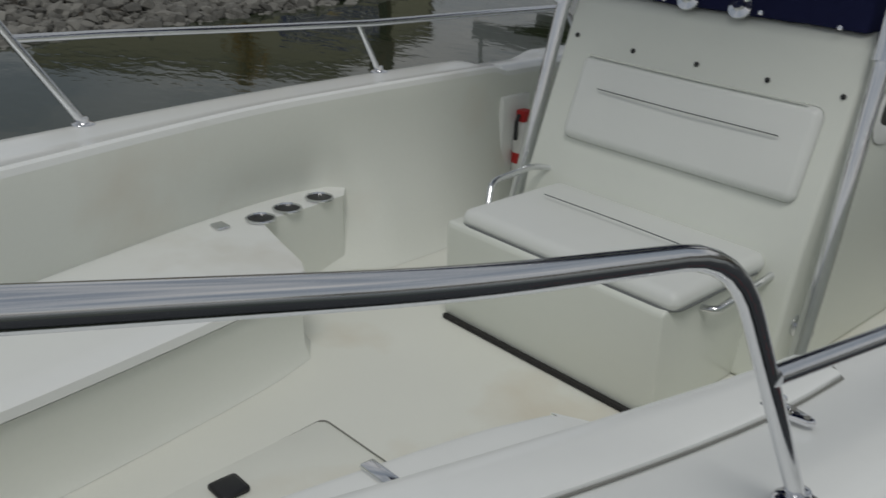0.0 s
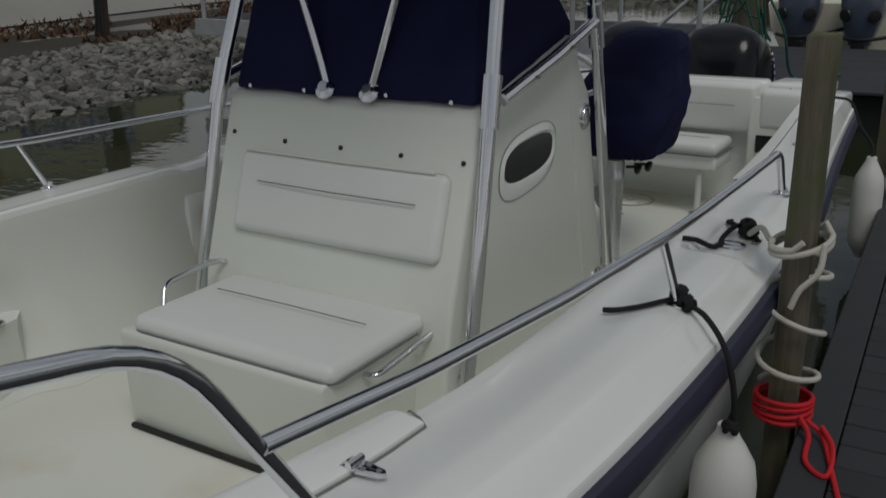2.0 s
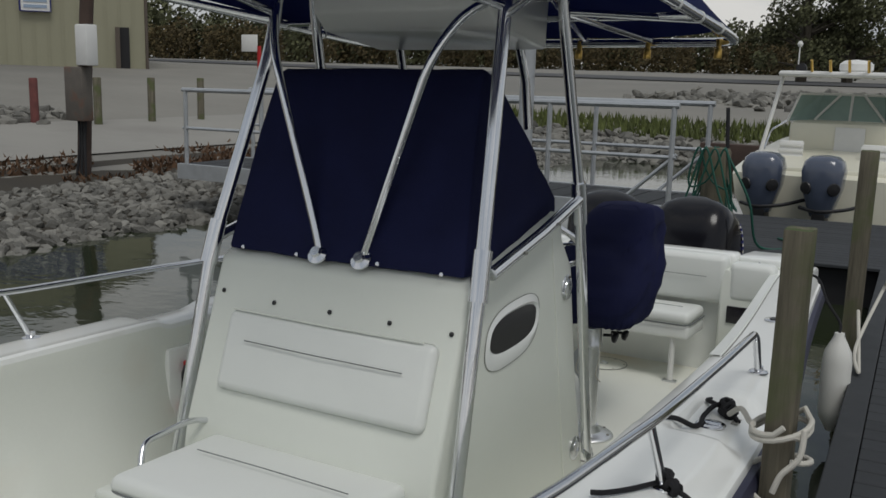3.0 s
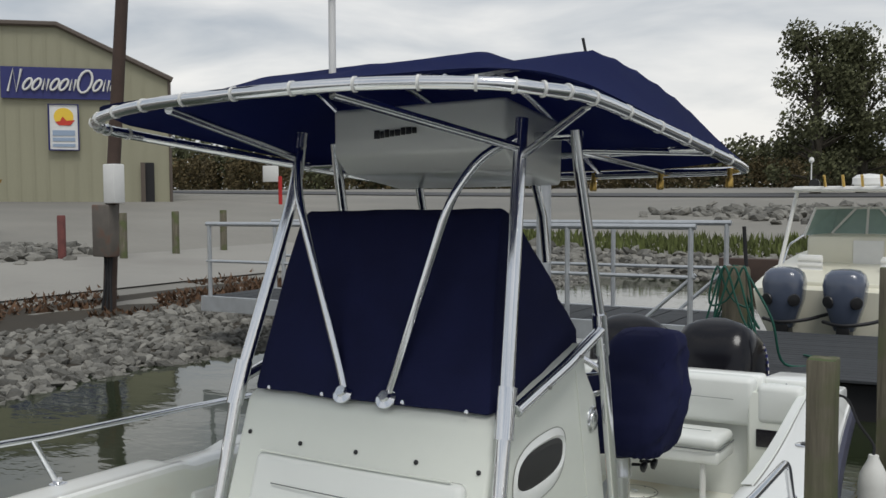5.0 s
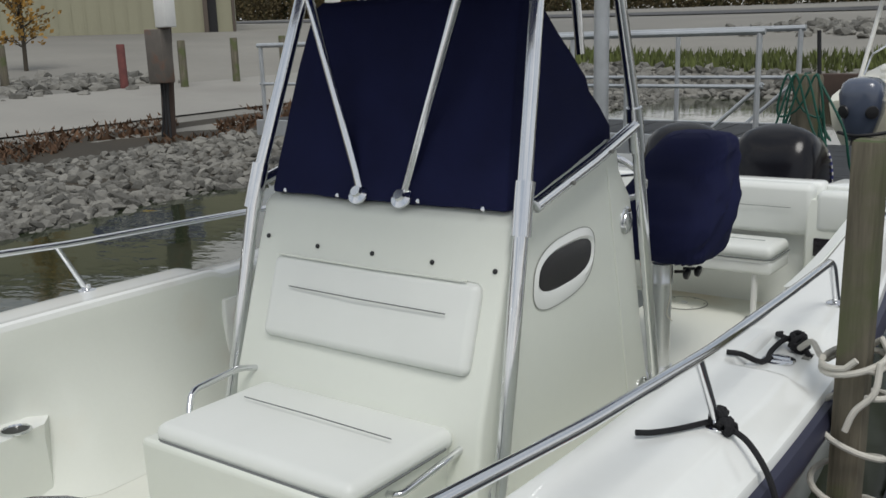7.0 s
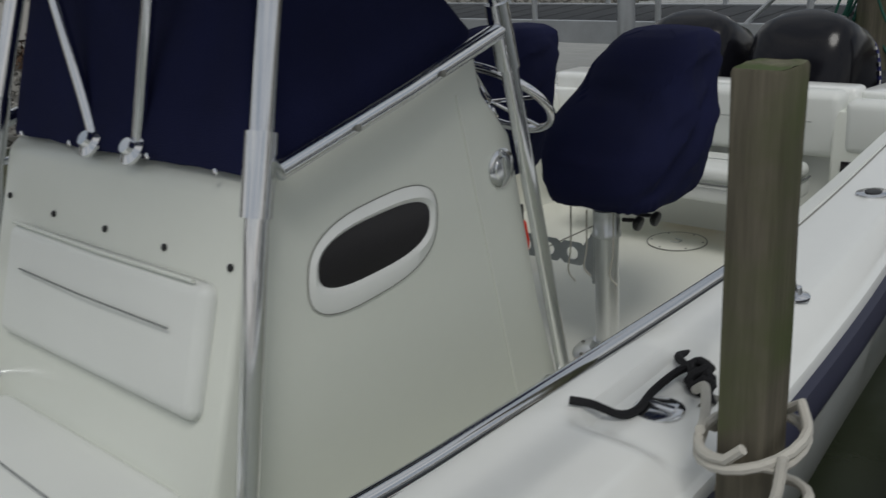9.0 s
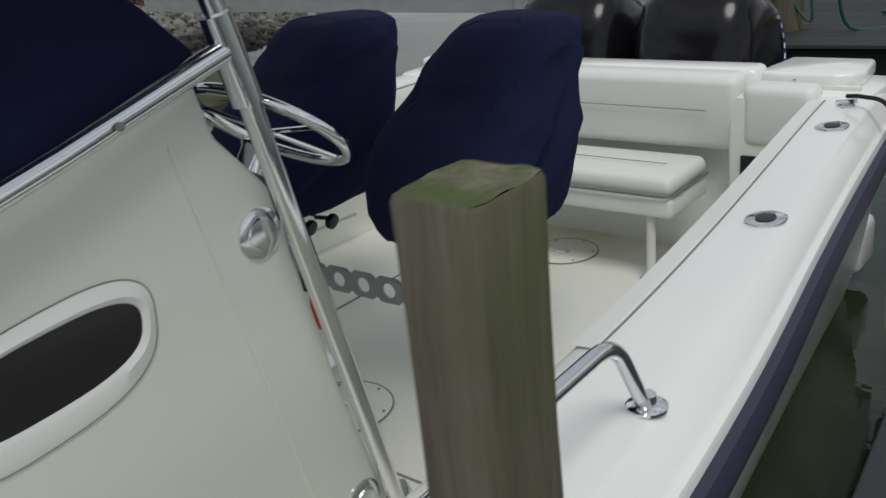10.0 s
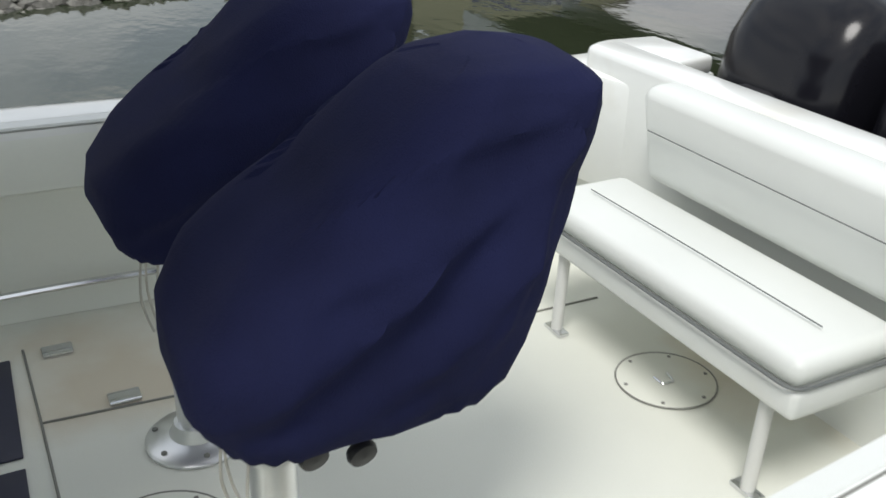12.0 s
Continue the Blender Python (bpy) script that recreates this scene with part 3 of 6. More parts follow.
for s in (1, -1):
    for y in (7.22 if s > 0 else 7.15, 8.13):
        x = 1.216 if y < 8 else 1.116
        g = gun(y) + 0.006
        plate = []
        for k in range(24):
            a = 2 * math.pi * k / 24
            px, py = 0.048 * math.cos(a) * (1 + 0.10 * math.cos(2 * a)), 0.066 * math.sin(a) * (1 - 0.08 * math.cos(4 * a))
            plate.append((s * (x + px * 0.9 + py * 0.3), y + py * 0.95 - px * 0.3))
        body = prism(plate, "z", g - 0.004, g + 0.005, 0.003)
        holder = part("rod_holder", body, STEEL, boat, "flush stainless rod holder, its dark hole painted as a black disc")
        # black oval disc paints the dark inside of the open hole
        top_piece = lathe([(0.026, 0), (0.026, 0.003), (0.018, 0.005), (0, 0.0055)], (s * x, y, g + 0.005), n=20)
        for v in top_piece.verts:
            v.co.y = y + (v.co.y - y) * 1.3
        part("top_piece", top_piece, BLACK, holder)
# raised strip along the inner gunwale edge, aft
for s in (1, -1):
    secs = []
    for y in [6.4 + 0.15 * i for i in range(14)] + [8.5]:
        e, g = lerp(INNER, y), gun(y)
        secs.append([(s * (e + 0.064), y, g + 0.003), (s * (e + 0.063), y, g + 0.008), (s * (e + 0.058), y, g + 0.008), (s * (e + 0.056), y, g + 0.003)])
    part("coaming_bead", loft(secs), SEAM, boat)
    strip = [[(s * (lerp(INNER, y) + d), y, gun(y) + h) for d, h in ((0.002, 0.0), (0.006, 0.007), (0.051, 0.011), (0.055, 0.003))] for y in [6.4 + 0.15 * i for i in range(14)] + [8.5]]
    part("coaming_strip", loft(strip), VINYL, boat, "pale grey coaming strip")
    toe = [(s * (lerp(WALL_FOOT, y) - 0.09), y, 0.14) for y in (6.2, 6.8, 7.4, 8.0)]
    part("toe_rail", tube(curve_points(toe, 4), 0.012, 8), STEEL, boat, "low stainless toe rail")
# deck plates and hatch joints in the sole
for x, y, r in ((-0.02, 6.797, 0.17), (-0.048, 8.285, 0.150)):
    plate = part("deck_plate", lathe([(r, 0), (r, 0.003), (r - 0.006, 0.005), (0, 0.005)], (x, y, 0.0), n=36), SOLE, boat, "round screwed deck plate")
    part("plate_rim", tube([(x + r * math.cos(a * math.pi / 18), y + r * math.sin(a * math.pi / 18), 0.003) for a in range(36)], 0.003, 6, True), SEAM, plate)
    for a in range(6):
        part("screw", lathe([(0.006, 0), (0.006, 0.002), (0, 0.003)], (x + (r - 0.02) * math.cos(a * 1.047 + 0.3), y + (r - 0.02) * math.sin(a * 1.047 + 0.3), 0.005), n=8), SEAM, plate)
    part("lift_ring", tube(rounded([(x - 0.02, y - 0.03, 0.008), (x + 0.02, y - 0.03, 0.008), (x + 0.025, y + 0.01, 0.008), (x - 0.02, y + 0.02, 0.008)], 0.01), 0.004, 6), STEEL, plate)
for pts in ([(-0.27, 6.60), (-0.61, 6.595), (-1.03, 6.585)], [(-0.614, 6.595), (-0.59, 6.95), (-0.56, 8.4)], [(0.27, 6.6), (0.61, 6.595), (1.03, 6.585)], [(0.614, 6.595), (0.60, 8.4)]):
    part("sole_joint", tube([(x, y, 0.001) for x, y in pts], 0.004, 6), SEAM, boat)
for pts in ([(-0.98, 6.425), (-0.475, 6.425), (-0.475, 6.538), (-0.98, 6.545)], [(-0.425, 6.425), (0.26, 6.425), (0.26, 6.53), (-0.425, 6.538)]):
    part("foot_mat", prism(pts, "z", 0.0, 0.007, 0.003), RUB, boat, "dark navy foot mat behind the console")
for x, y in ((-0.64, 6.82), (-0.98, 6.68), (0.64, 6.82)):
    part("floor_latch", box((x - 0.03, y - 0.045, 0.0), (x + 0.03, y + 0.045, 0.012), 0.005), STEEL, boat)


# ---- bow rails ----
TUBE_R = 0.0145
for s in (1, -1):
    rail = empty("bow_rail", (s * 1.287, 3.605, gun(3.6)))
    tagged(rail, "polished stainless bow rail bolted to the gunwale", "rail", "bow rails")
    high = rounded([(1.287, 3.605, 0.675), (1.29, 3.272, 1.178), (1.288, 2.85, 1.258), (1.265, 2.5, 1.335), (1.14, 2.0, 1.41), (0.86, 1.35, 1.44), (0.40, 0.85, 1.46), (0.0, 0.75, 1.465)], 0.12, 6)
    part("high_rail", tube([(s * x, y, z) for x, y, z in high], TUBE_R, 14), STEEL, rail)
    low = rounded([(1.297, 3.41, 0.972), (1.338, 3.75, 0.952), (1.362, 4.26, 0.920), (1.367, 4.9, 0.888), (1.362, 5.6, 0.878), (1.350, 6.14, 0.868), (1.345, 6.263, 0.67)], 0.07, 6)
    part("low_rail", tube([(s * x, y, z) for x, y, z in low], TUBE_R, 14), STEEL, rail)
    part("stanchion", tube([(s * 1.378, 4.955, gun(5) + 0.0), (s * 1.367, 4.83, 0.89)], 0.0125, 12), STEEL, rail)
    for y in (2.05, 1.4):
        x = lerp(OUTER, y) - 0.16
        zt = 1.40 if y > 2 else 1.435
        part("stanchion", tube([(s * x, y, gun(y)), (s * (x + 0.06), y - 0.06, zt)], 0.0125, 12), STEEL, rail)
    for x, y in ((1.287, 3.605), (1.378, 4.955), (1.345, 6.263)):
        flange = part("foot_flange", lathe([(0.038, 0.0), (0.038, 0.006), (0.034, 0.009), (0.019, 0.012), (0.017, 0.028), (0.0135, 0.03)], (s * x, y, gun(y) + 0.002), n=22), CHROME, rail)
        for a in range(3):
            part("screw", lathe([(0.006, 0), (0.006, 0.002), (0, 0.003)], (s * x + 0.028 * math.cos(a * 2.1 + 0.5), y + 0.028 * math.sin(a * 2.1 + 0.5), gun(y) + 0.010), n=8), STEEL, flange)


# ---- console with the forward seat ----
console = empty("center_console", (0, 5.6, 0))
tagged(console, "off-white fibreglass center console with padded forward seat", "console")
SIDE = [(4.98, 0.0), (5.045, 0.40), (5.06, 0.46), (5.265, 1.075), (5.31, 1.105), (5.36, 1.115), (5.98, 1.27), (6.015, 1.285), (6.04, 1.17), (6.15, 1.04), (6.26, 0.51), (6.41, 0.0)]
part("console_body", prism(SIDE, "x", -0.575, 0.575, 0.045, 4), CONSOLE_GEL, console)
part("seat_base", prism([(4.525, 0.0), (4.515, 0.36), (4.525, 0.375), (5.06, 0.375), (5.0, 0.0)], "x", -0.455, 0.455, 0.022, 3), CONSOLE_GEL, console, "off-white moulded seat base")
part("base_trim", box((-0.446, 4.503, 0.001), (0.452, 4.524, 0.019), 0.006), RUBBER, console, "black rubber kick strip")
sc = part("seat_cushion", cushion((-0.415, 4.535, 0.355), (0.475, 5.06, 0.43), 0.037, 4, 0.018), VINYL, console, "grey-white padded vinyl seat")
part("welt", tube(rounded([(-0.41, 5.0, 0.374), (-0.414, 4.535, 0.374), (0.474, 4.535, 0.374), (0.47, 5.0, 0.374)], 0.06), 0.0055, 6), WELT, sc, "dark grey piping")
part("seam", tube([(-0.30, 4.845, 0.4475), (0.03, 4.842, 0.450), (0.38, 4.838, 0.4475)], 0.0022, 6), WELT, sc)
tilt = Matrix.Translation((0.02, 5.117, 0.595)) @ pose(0, 0, 0, 71.6, 0, 0)
bc = part("back_cushion", cushion((-0.465, -0.012, -0.012), (0.482, 0.30, 0.046), 0.034, 5, 0.014, tilt), VINYL, console, "padded vinyl backrest")
part("welt", tube([tilt @ Vector(p) for p in ((0.484, 0.01, 0.006), (0.484, 0.275, 0.006))], 0.004, 6), WELT, bc)
part("seam", tube([tilt @ Vector(p) for p in ((-0.345, 0.186, 0.057), (0.0, 0.182, 0.062), (0.375, 0.182, 0.057))], 0.0024, 6), WELT, bc)
part("moulded_crease", tube([(-0.42, 5.172, 0.895), (0.05, 5.168, 0.89), (0.45, 5.171, 0.892)], 0.005, 6), CONSOLE_GEL, console)


def front_y(z):
    return 5.06 + (z - 0.46) * (0.205 / 0.615)


for x, z in ((-0.52, 0.945), (-0.256, 0.93), (0.011, 0.93), (0.279, 0.928), (0.535, 0.926)):
    part("snap_stud", lathe([(0.009, 0), (0.009, 0.004), (0.005, 0.007), (0, 0.008)], (x, front_y(z) - 0.001, z), (0, -1, 0.33), 10), BLACK, console, "dark snap stud")
# oval window on each side
for s in (1, -1):
    ring_o, ring_m, ring_i = [], [], []
    for k in range(40):
        a = 2 * math.pi * k / 40
        ex = abs(math.cos(a)) ** 0.72 * math.copysign(1, math.cos(a))
        ez = abs(math.sin(a)) ** 0.72 * math.copysign(1, math.sin(a))
        y = 5.605 + 0.190 * ex + 0.012 * ez
        z = 0.876 + 0.070 * ez + 0.012 * ex
        c = Vector((0, 5.605, 0.892))
        q = Vector((0, y, z)) - c
        ring_o.append(c + Vector((s * 0.577, q.y * 1.17, q.z * 1.72)))
        ring_m.append(c + Vector((s * 0.587, q.y * 1.07, q.z * 1.2)))
        ring_i.append(c + q + Vector((s * 0.580, 0, 0)))
    win = part("window_frame", loft([ring_o, ring_m, ring_i], closed=True), GEL, console, "white moulded oval window surround")
    part("frame_edge", tube([p + Vector((s * 0.001, 0, 0)) for p in ring_o], 0.0012, 6, True), SEAM, win)
    pane = bmesh.new()
    pane.faces.new([pane.verts.new((s * 0.581, p.y, p.z)) for p in ring_i])
    part("pane", pane, SMOKED, win, "dark smoked pane")
    for y, z, r in ((6.10, 0.952, 0.055), (6.275, 0.19, 0.055)):
        part("round_vent", lathe([(r, 0), (r, 0.004), (r * 0.94, 0.007), (r * 0.62, 0.008), (r * 0.58, 0.012), (r * 0.5, 0.0125), (0, 0.013)], (s * 0.575, y, z), (s, 0, 0), 28), ALU, console, "polished round mounting plate")
    part("side_groove", tube([(s * 0.576, 5.93, 1.18), (s * 0.576, 6.05, 0.62), (s * 0.576, 6.17, 0.05)], 0.004, 6), LINER, console)
    hoop = [(0.455, 4.72, 0.33), (0.50, 4.73, 0.335), (0.50, 5.06, 0.365), (0.46, 5.12, 0.37)] if s > 0 else [(0.44, 4.70, 0.36), (0.485, 4.76, 0.46), (0.49, 5.0, 0.475), (0.46, 5.10, 0.45)]
    rail = part("seat_grab_rail", tube(rounded([(s * x, y, z) for x, y, z in hoop], 0.04), 0.012, 10), STEEL, console, "stainless grab rail beside the seat")
    part("standoff", tube([(s * 0.575, 5.12, 0.19), (s * 0.64, 5.10, 0.19)], 0.014, 10), STEEL, console)
    part("standoff_plate", lathe([(0.036, 0), (0.036, 0.006), (0.015, 0.012)], (s * 0.575, 5.12, 0.19), (s, 0, 0), 18), STEEL, console)
# helm side: steering wheel, control box, dash recess
part("helm_panel", prism([(6.05, 1.10), (6.17, 1.02), (6.19, 1.04), (6.07, 1.14)], "x", -0.5, 0.5, 0.006), BLACK, console, "black helm panel")
wheel = part("wheel_hub", lathe([(0.04, -0.10), (0.04, 0.0), (0.046, 0.01), (0.03, 0.028), (0, 0.03)], (0.315, 6.35, 1.033), (0, 0.64, 0.77), 18), CHROME, console, "polished steering wheel hub")
wt = Vector((0, 0.64, 0.77)).to_track_quat("Z", "Y").to_matrix()
wc = Vector((0.315, 6.40, 1.08))
rim = [wc + wt @ Vector((0.195 * math.cos(2 * math.pi * k / 40), 0.195 * math.sin(2 * math.pi * k / 40), 0.0)) for k in range(40)]
part("wheel_rim", tube(rim, 0.014, 10, True), CHROME, wheel, "stainless steering wheel rim")
for a in (0.5, 1.76, 3.0, 4.28, 5.5):
    d = wt @ Vector((math.cos(a), math.sin(a), 0))
    part("spoke", tube([wc - Vector((0, 0.012, 0.01)), wc + d * 0.18], 0.006, 8), CHROME, wheel)
part("wheel_column", lathe([(0.085, -0.16), (0.085, -0.10), (0.05, -0.06)], (0.315, 6.35, 1.033), (0, 0.64, 0.77), 16), BLACK, console)
ctl = part("throttle_box", box((-0.02, 6.14, 1.03), (0.10, 6.30, 1.13), 0.02, 3), BLACK, console, "black twin throttle control")
for x in (0.0, 0.08):
    part("lever", tube([(x, 6.25, 1.11), (x, 6.36, 1.23)], 0.010, 8), BLACK, ctl)
    part("grip", box((x - 0.03, 6.34, 1.22), (x + 0.03, 6.38, 1.27), 0.012), BLACK, ctl)
part("kill_float", prism([(6.335, 0.72), (6.37, 0.71), (6.385, 0.63), (6.37, 0.585), (6.345, 0.59), (6.33, 0.66)], "x", 0.425, 0.455, 0.01, 2), ORANGE, console, "orange float key fob hanging from the console")
part("fob_clip", box((0.428, 6.315, 0.705), (0.452, 6.36, 0.765), 0.006), BLACK, console, "black plastic clip of the float")

# canvas cover over the windscreen and helm
cover = empty("console_cover", (0, 5.6, 1.1))
tagged(cover, "dark navy canvas cover snapped over the console", "canvas cover")
PROF = [(5.27, 1.105), (5.335, 1.33), (5.41, 1.58), (5.49, 1.80), (5.53, 1.828), (5.62, 1.79), (5.75, 1.67), (5.84, 1.585), (5.91, 1.52), (5.925, 1.47), (5.99, 1.41), (6.065, 1.33), (6.06, 1.25), (6.03, 1.20), (5.95, 1.215), (5.85, 1.19), (5.80, 1.205), (5.6, 1.17), (5.4, 1.11)]


def cover_w(y, z):
    return 0.548 - 0.075 * max(0, (z - 1.1) / 0.72)


bm = bmesh.new()
NX = 9
rings = []
for y, z in PROF:
    w = cover_w(y, z)
    rings.append([(w * (2 * k / (NX - 1) - 1), y, z) for k in range(NX)])
rows = [[bm.verts.new(p) for p in r] for r in rings]
for a, b in zip(rows, rows[1:] + rows[:1]):
    for k in range(NX - 1):
        bm.faces.new((a[k], a[k + 1], b[k + 1], b[k]))
for k in (0, NX - 1):
    bm.faces.new([r[k] for r in rows])
bmesh.ops.recalc_face_normals(bm, faces=bm.faces[:])
bmesh.ops.bevel(bm, geom=[e for e in bm.edges if e.calc_face_angle(0) > 1.2], offset=0.02, segments=2, affect="EDGES", profile=0.5, clamp_overlap=True)
bmesh.ops.triangulate(bm, faces=[f for f in bm.faces if len(f.verts) > 4])
rumple(bm, 0.008, 4.0, 1)
part("canvas", bm, NAVY, cover)
for x, z in ((-0.455, 1.122), (-0.185, 1.12), (0.19, 1.125), (0.46, 1.118)):
    part("snap", lathe([(0.008, 0), (0.008, 0.004), (0, 0.006)], (x, 5.262, z), (0, -1, 0.3), 10), CHROME, cover)
for s in (1, -1):
    part("snap", lathe([(0.008, 0), (0.008, 0.004), (0, 0.006)], (s * 0.545, 5.85, 1.212), (s, 0, 0), 10), CHROME, cover)


# ---- T-top ----
ttop = empty("t_top", (0, 5.8, 0))
tagged(ttop, "aluminium T-top frame with a navy canvas roof", "t-top")
LEG = 0.026
for s in (1, -1):
    f = part("front_leg", tube(rounded([(s * 0.64, 5.02, 0.10), (s * 0.635, 5.10, 0.42), (s * 0.617, 5.25, 1.10), (s * 0.53, 5.52, 1.92), (s * 0.525, 5.56, 2.16)], 0.12), LEG, 14), ALU, ttop)
    part("collar", tube([(s * 0.6195, 5.235, 1.045), (s * 0.608, 5.285, 1.215)], LEG + 0.008, 16), ALU, f, "bolted sleeve joint")
    a = part("aft_leg", tube(rounded([(s * 0.60, 6.36, 0.15), (s * 0.627, 6.10, 1.18), (s * 0.629, 6.06, 1.36), (s * 0.60, 5.90, 2.02), (s * 0.60, 5.88, 2.14)], 0.12), LEG * 0.88, 14), ALU, ttop)
    part("collar", tube([(s * 0.628, 6.085, 1.23), (s * 0.629, 6.045, 1.40)], LEG + 0.005, 16), ALU, a, "bolted sleeve joint")
    bar = part("side_bar", tube([(s * 0.64, 5.29, 1.135), (s * 0.645, 5.68, 1.235), (s * 0.632, 6.06, 1.335)], 0.023, 12), ALU, ttop)
    for y, z in ((5.497, 1.187), (5.783, 1.262)):
        part("bolt", lathe([(0.008, 0), (0.008, 0.006), (0, 0.008)], (s * 0.667, y, z), (s, 0, 0), 10), SEAM, bar)
    part("foot_pad", lathe([(0.05, 0), (0.05, 0.008), (0.03, 0.02)], (s * 0.60, 6.37, 0.14), (s, 0.1, 0.3), 18), ALU, ttop)
    part("v_strut", tube(rounded([(s * 0.10 + 0.01, 5.285, 1.135), (s * 0.125 + 0.01, 5.292, 1.21), (s * 0.355, 5.335, 1.87), (s * 0.43, 5.42, 2.02), (s * 0.52, 5.54, 2.09)], 0.10), 0.017, 12), ALU, ttop)
    part("strut_foot", lathe([(0.042, 0), (0.042, 0.008), (0.022, 0.016), (0.02, 0.03)], (s * 0.10 + 0.01, 5.275, 1.128), (0, -0.75, 0.6), 18), ALU, ttop)
    part("roof_bow", tube(curve_points([(s * 0.70, 4.74, 2.19), (s * 0.70, 5.2, 2.285), (s * 0.70, 5.75, 2.395), (s * 0.785, 6.15, 2.315), (s * 0.93, 6.88, 2.04)], 5), 0.014, 8), ALU, ttop)
    part("roof_bow", tube(curve_points([(s * 0.25, 4.66, 2.18), (s * 0.25, 5.2, 2.29), (s * 0.25, 5.72, 2.40), (s * 0.25, 6.2, 2.31), (s * 0.25, 6.95, 2.03)], 5), 0.014, 8), ALU, ttop)
    part("lower_rail", tube([(s * 0.35, 4.67, 2.165), (s * 0.525, 5.54, 2.05)], 0.017, 10), ALU, ttop)
    part("lower_rail", tube([(s * 0.60, 5.90, 2.06), (s * 0.60, 6.9, 2.02)], 0.017, 10), ALU, ttop)
    part("outrigger", tube([(s * 0.53, 5.55, 2.02), (s * 0.98, 5.10, 2.13)], 0.015, 10), ALU, ttop)
    part("outrigger", tube([(s * 0.60, 5.90, 2.06), (s * 1.0, 6.35, 2.06)], 0.015, 10), ALU, ttop)
RIM = [(0.0, 4.62, 2.185), (0.45, 4.65, 2.183), (0.80, 4.745, 2.17), (0.95, 4.86, 2.155), (1.02, 5.05, 2.145), (1.03, 5.6, 2.105), (1.03, 6.2, 2.06), (1.02, 6.75, 2.02), (0.95, 6.92, 2.01), (0.6, 6.97, 2.01), (0.0, 6.98, 2.01)]
loop = RIM + [(-x, y, z) for x, y, z in RIM[-2:0:-1]]
rim_path = curve_points(loop, 4, True)
rim_ob = part("roof_rim", tube(rim_path, 0.021, 10, True), ALU, ttop, "white-laced aluminium rim")
part("cross_bar", tube([(-0.62, 5.89, 2.12), (0.62, 5.89, 2.12)], 0.02, 10), ALU, ttop)
part("cross_bar", tube([(-1.02, 6.2, 2.065), (1.02, 6.2, 2.065)], 0.015, 10), ALU, ttop)


CROWN = [(4.6, 2.20), (4.75, 2.218), (5.0, 2.268), (5.3, 2.330), (5.55, 2.384), (5.78, 2.426), (5.95, 2.412), (6.2, 2.358), (6.5, 2.26), (6.98, 2.03)]


def roof_z(x, y):
    """The canvas, drawn tight over the four bows and down to the rim."""
    edge = 2.202 - 0.18 * max(0, min(1, (y - 4.75) / 2.2))
    crown = lerp(CROWN, y)
    arch = max(0.0, crown - edge)
    ax = abs(x)
    hip = 0.70 + 0.25 * max(0, min(1, (y - 5.75) / 1.2))
    if ax > hip:
        return edge + arch * max(0, 1 - (ax - hip) / max(0.02, 1.03 - hip))
    mid = (ax - 0.25) / (hip - 0.25)
    dip = 1 - abs(2 * mid - 1) ** 1.6 if ax > 0.25 else 1 - (ax / 0.25) ** 1.6
    return edge + arch + 0.060 * (1 - ax / hip) * min(1, arch / 0.1) - 0.052 * dip * min(1, arch / 0.15)


def rim_half(y):
    side = [(4.60, 0.0), (4.62, 0.25), (4.65, 0.47), (4.745, 0.80), (4.86, 0.95), (5.05, 1.02), (5.6, 1.03), (6.2, 1.03), (6.75, 1.02), (6.92, 0.95), (6.98, 0.55)]
    for (a, p), (b, q) in zip(side, side[1:]):
        if y <= b:
            return p + (q - p) * max(0, (y - a) / (b - a))
    return 0.5


secs = []
for i in range(73):
    y = 4.605 + (6.975 - 4.605) * i / 72
    w = rim_half(y)
    secs.append([(w * (2 * k / 64 - 1), y, roof_z(w * (2 * k / 64 - 1), y)) for k in range(65)])
cv = loft(secs)
bmesh.ops.solidify(cv, geom=cv.faces[:], thickness=0.004)
part("roof_canvas", cv, NAVY_TOP, ttop, "navy canvas roof sagging between its bows")
for k in range(0, len(rim_path), 1):
    p = rim_path[k]
    q = rim_path[(k + 1) % len(rim_path)]
    if k % 2 == 0 and p.y < 6.6:
        d = (q - p).normalized()
        part("lacing", tube([p - d * 0.004, p + d * 0.004], 0.0245, 10), SIGN_WHITE, rim_ob)
boxp = part("electronics_box", prism([(5.64, 2.26), (5.64, 2.06), (5.72, 1.985), (6.14, 1.93), (6.16, 2.20)], "x", -0.42, 0.42, 0.02, 3), GEL, ttop, "off-white overhead electronics box")
for i, (a, b, h) in enumerate(((0.0, 0.028, 0.035), (0.032, 0.05, 0.028), (0.055, 0.075, 0.032), (0.08, 0.10, 0.026), (0.105, 0.13, 0.026), (0.135, 0.155, 0.03), (0.16, 0.185, 0.028), (0.19, 0.21, 0.024))):
    part("name_stroke", box((-0.20 + a, 5.633, 2.125 + 0.002 * i), (-0.20 + b, 5.6385, 2.125 + h + 0.002 * i), 0.002), BLACK, boxp)
for s in (1, -1):
    part("lower_strut", tube([(s * 0.30, 6.12, 1.96), (s * 0.31, 6.18, 1.80), (s * 0.32, 6.2, 1.60)], 0.02, 10), ALU, ttop)
for x, y in ((0.58, 6.95), (0.93, 6.90), (0.22, 6.97)):
    rh = part("rod_socket", lathe([(0.016, -0.09), (0.019, -0.085), (0.017, -0.045), (0.012, -0.04), (0.014, 0.0)], (x, y, 2.02), (0, 0.15, 1), 12), BRASS, ttop, "brass-coloured socket under the rim")
